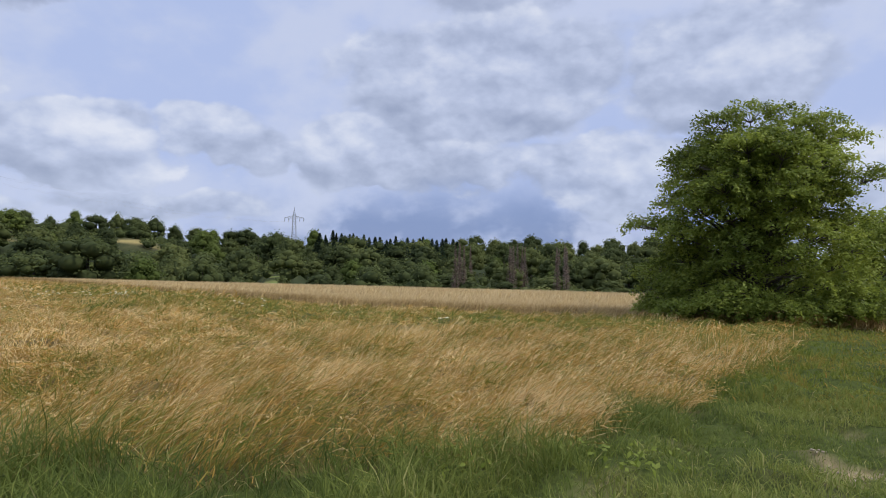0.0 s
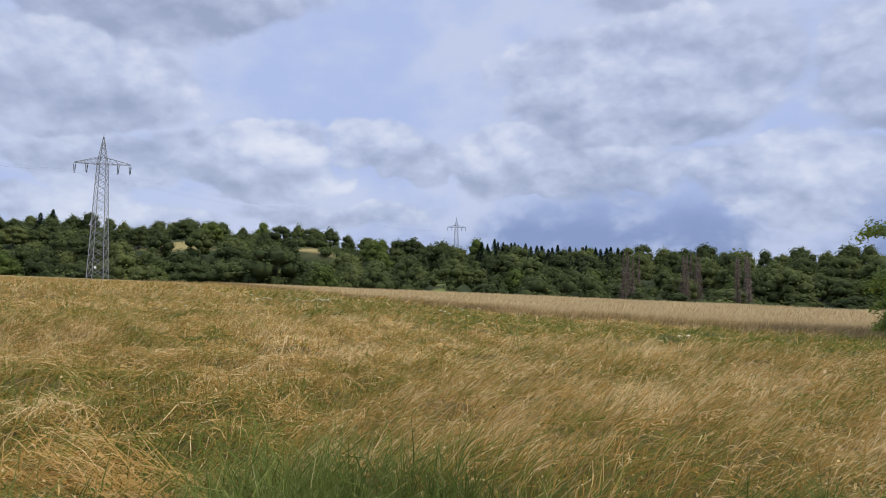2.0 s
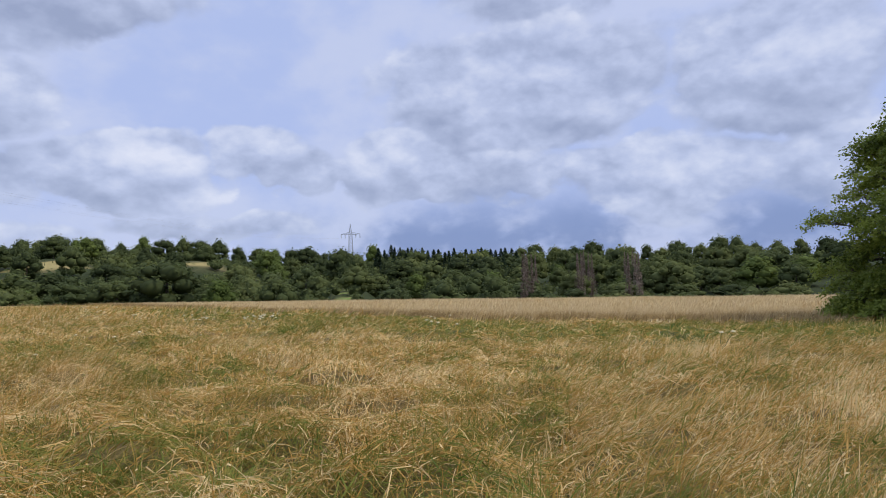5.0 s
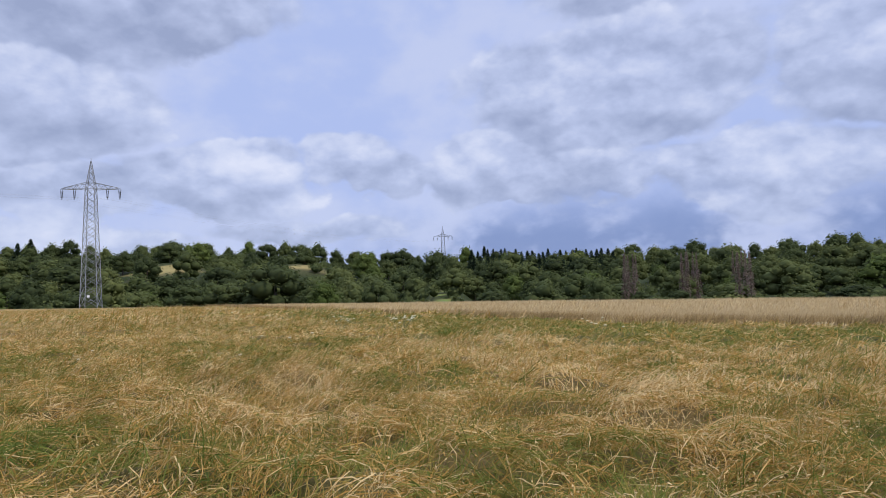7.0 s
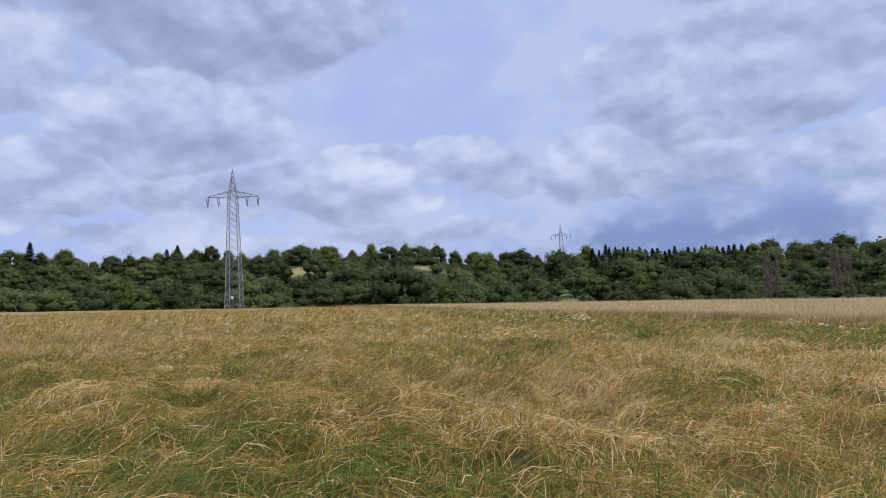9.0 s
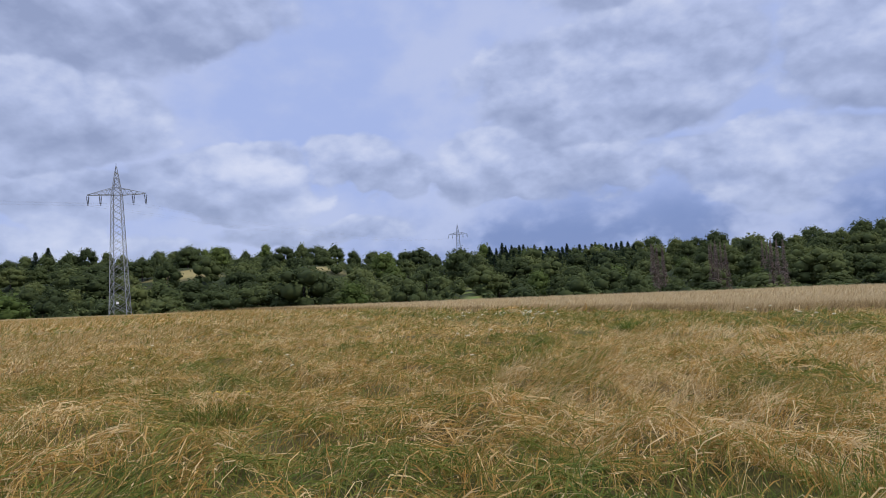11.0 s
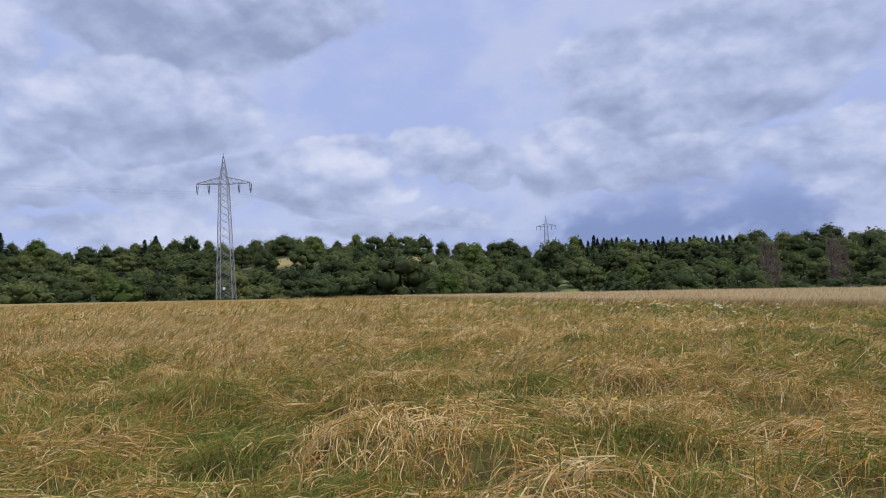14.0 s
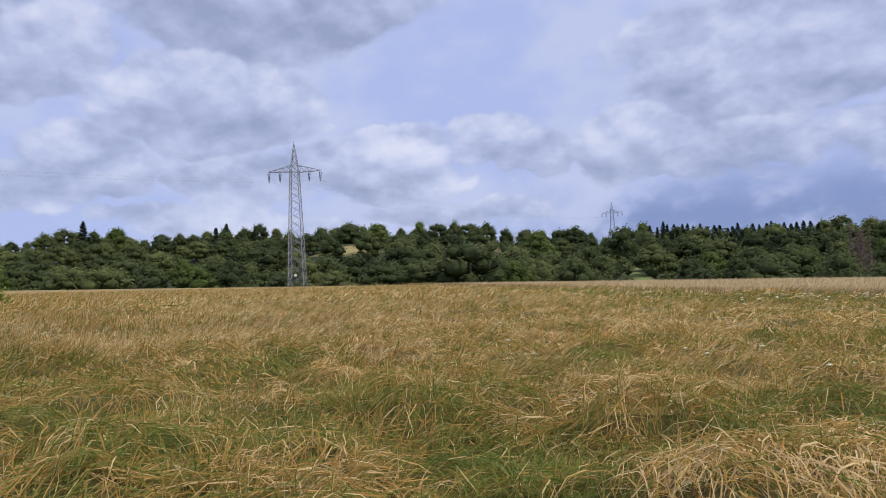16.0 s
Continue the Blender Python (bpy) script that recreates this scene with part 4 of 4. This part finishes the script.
lattice_pylon(pose(*P2, 0, 0, 10), "distant grey lattice pylon rising out of the wood")


def conductor(a, b, sag):
    curve = bpy.data.curves.new("power_cable", "CURVE")
    curve.dimensions, curve.bevel_depth, curve.bevel_resolution = "3D", 0.006, 1
    s = curve.splines.new("POLY")
    s.points.add(24)
    for i, p in enumerate(s.points):
        k = i / 24
        q = Vector(a).lerp(Vector(b), k) - Vector((0, 0, 4 * sag * k * (1 - k)))
        p.co = (*q, 1)
    curve.materials.append(mat_wire)
    tagged(new("power_cable", curve), "thin grey cable strung between the pylons", "cable", "cables of the power line")


for s in (-4.75, -2.7, 2.7, 4.75):
    a = P1 + Vector((s * math.cos(radians(30)), s * math.sin(radians(30)), 19.1))
    b = P2 + Vector((s * math.cos(radians(10)), s * math.sin(radians(10)), 19.1))
    conductor(a, b, 3.0)
    conductor(a, a + Vector((-95, -190, 9.0)), 4.0)


# ---- herbs in the meadow ----
def tussock(x, y, radius, height, blades, tint, label, lean=0.85, heading=None):
    blades = int(blades * 1.8)
    z0 = float(ground_height(x, y) + mound(np.array(x), np.array(y)))
    clump = thing("grass_tussock", label, "grass", pose(x, y, z0), "tussocks in the meadow")
    count = blades // 4
    for k in range(4):
        cx, cy = radius * 0.45 * math.cos(k * 1.57 + x), radius * 0.45 * math.sin(k * 1.57 + x)
        a = rng.uniform(0, 2 * math.pi, count)
        r = radius * 0.6 * np.sqrt(rng.random(count))
        px, py = cx + np.cos(a) * r, cy + np.sin(a) * r
        out = np.arctan2(py, px) + rng.normal(0, 0.6, count) if heading is None else heading + rng.normal(0, 0.3, count)
        ln = np.abs(rng.normal(lean, 0.25, count))
        me, _ = blade_mesh("tuft", mat_grass, px, py, np.full(count, -0.03), height * rng.uniform(0.4, 1.1, count), np.full(count, 0.0055) * (1 + path_distance(x, y) / 12),
                           ln, ln + np.abs(rng.normal(0.5, 0.3, count)), out, np.clip(tint + rng.normal(0, 0.12, count), 0, 1))
        part("tuft", me, mat_grass, clump)


GREEN_T, DRY_T = "dark green grass tussock in the lodged straw", "bent pale straw bunch at the verge"
for x, y, r, h, n, t in ((-5.0, 6.5, 0.40, 0.50, 420, 0.14), (-11.5, 6.8, 0.42, 0.42, 420, 0.10), (-16.6, 8.6, 0.5, 0.40, 350, 0.14), (-9.7, 7.6, 0.45, 0.42, 420, 0.12),
                         (-12.8, 20.1, 0.60, 0.62, 420, 0.04), (-13.7, 10.0, 0.55, 0.40, 380, 0.15), (-19.3, 7.7, 0.5, 0.4, 360, 0.12), (-5.5, 7.8, 0.3, 0.32, 260, 0.10),
                         (-13.6, 20.0, 0.45, 0.60, 260, 0.04), (-7.4, 6.3, 0.4, 0.42, 300, 0.2), (-8.6, 6.6, 0.4, 0.38, 300, 0.2), (-21.5, 9.0, 0.6, 0.36, 380, 0.16)):
    tussock(x, y, r, h * 0.75, n, t + 0.09, GREEN_T, 1.0)
tussock(-5.6, 5.2, 0.50, 0.75, 200, 0.80, DRY_T, 1.2, 3.5)
tussock(-4.8, 5.1, 0.45, 0.70, 170, 0.72, DRY_T, 1.2, 3.7)


def umbel_flower(x, y, heads, height, mat=mat_petal, label="wild plant with white umbels in the green strip", size=0.06):
    z = float(ground_height(x, y) + mound(np.array(x), np.array(y)))
    plant = thing("wildflower", label, "flower", pose(x, y, z - 0.02, 0, 0, rng.uniform(0, 360)), "wildflowers in the meadow")
    for k in range(heads):
        tip = Vector((rng.normal(0, 0.24), rng.normal(0, 0.24), height * rng.uniform(0.7, 1.15)))
        bm = bmesh.new()
        limb(bm, [(tip.x * 0.15, tip.y * 0.15, 0), (tip.x * 0.6, tip.y * 0.6, tip.z * 0.6), tip], [0.007, 0.006, 0.004], 4)
        stem = part("stem", bm, mat_stem, plant)
        bm = bmesh.new()
        for j in range(7):
            a, r = j * 2.4, size * 0.8 * math.sqrt(j / 7)
            c = tip + Vector((r * math.cos(a), r * math.sin(a), 0.02 - r * 0.3))
            bmesh.ops.create_icosphere(bm, subdivisions=1, radius=size * 0.36, matrix=Matrix.Translation(c) @ Matrix.Diagonal((1, 1, 0.7, 1)))
        part("flower_head", bm, mat, stem)


spots = [(-38.0, 41.6, 6), (-36.6, 41.0, 5), (-35.2, 39.6, 5), (-29.0, 35.4, 5), (-20.5, 27.6, 4), (-18.3, 23.6, 4), (-17.2, 27.6, 6), (-16.4, 24.4, 4), (-18.8, 30.0, 4),
         (-8.9, 20.3, 4), (-9.3, 24.0, 3), (-60.5, 54.6, 5), (-16.1, 17.2, 2), (-2.4, 15.8, 2), (-19.6, 26.4, 3), (-15.4, 22.4, 3), (-33.0, 37.8, 4), (-16.8, 26.2, 5)]
for x, y, k in spots:
    umbel_flower(x, y, k, 0.44, size=0.050)
for x, y in ((-16.6, 9.3), (-16.4, 9.15)):
    umbel_flower(x, y, 1, 0.26, mat_yellow, "small yellow wildflower among the dry straw", 0.035)
for i in range(14):
    x, y = rng.uniform(-24, -3), rng.uniform(9, 19)
    umbel_flower(x, y, 1, 0.24, label="single small white flower among the dry straw", size=0.035)


v, f, t = leaf_cards(np.zeros((1, 3)), np.array([[0, -0.25, 0.9]]), 0.05, np.array([0.7]), 0.2, 0.55)
weed_leaf = tri_mesh("leaf", v, f, t)
weed_leaf.materials.append(mat_leaf)


def broad_weed(x, y, leaves, label):
    """Low rosette of broad pale leaves."""
    weed = thing("broadleaf_weed", label, "weed", pose(x, y, float(ground_height(x, y))), "weeds on the verge")
    for k in range(leaves):
        leaf = part("leaf", weed_leaf, mat_leaf, weed)
        leaf.matrix_basis = pose(rng.normal(0, 0.16), rng.normal(0, 0.12), rng.uniform(0.05, 0.16), rng.uniform(-40, 40), rng.uniform(-40, 40), rng.uniform(0, 360))


for x, y in ((0.05, 6.4), (0.3, 6.6), (-0.2, 6.7), (-1.2, 6.2)):
    broad_weed(x, y, 34, "low broad-leaved pale green weed on the verge")


def gravel(count):
    """Small stones lying in the worn wheel tracks."""
    x, y = rng.uniform(0.2, 2.6, count * 12), rng.uniform(4.6, 8.6, count * 12)
    keep = np.where(ruts(x, y) > 0.4)[0][:count]
    ico, vs, fs = np.array(ICO), [], []
    for k, i in enumerate(keep):
        r = rng.uniform(0.006, 0.022)
        z = float(ground_height(x[i], y[i]) + mound(x[i:i + 1], y[i:i + 1])[0]) - 0.022
        vs.append(ico * r * rng.uniform(0.6, 1.2, 3) * np.array([1, 1, 0.6]) + np.array([x[i], y[i], z]))
        fs.append(np.array(ICO_F) + 12 * k)
    me = tri_mesh("gravel", np.concatenate(vs), np.concatenate(fs))
    me.materials.append(plain("pale_stone", (0.22, 0.17, 0.12), (0.44, 0.37, 0.28), 12.0, 0.9, 0.3))
    tagged(new("gravel", me), "small pale stones in the bare wheel tracks", "gravel", kind="stuff")


gravel(420)
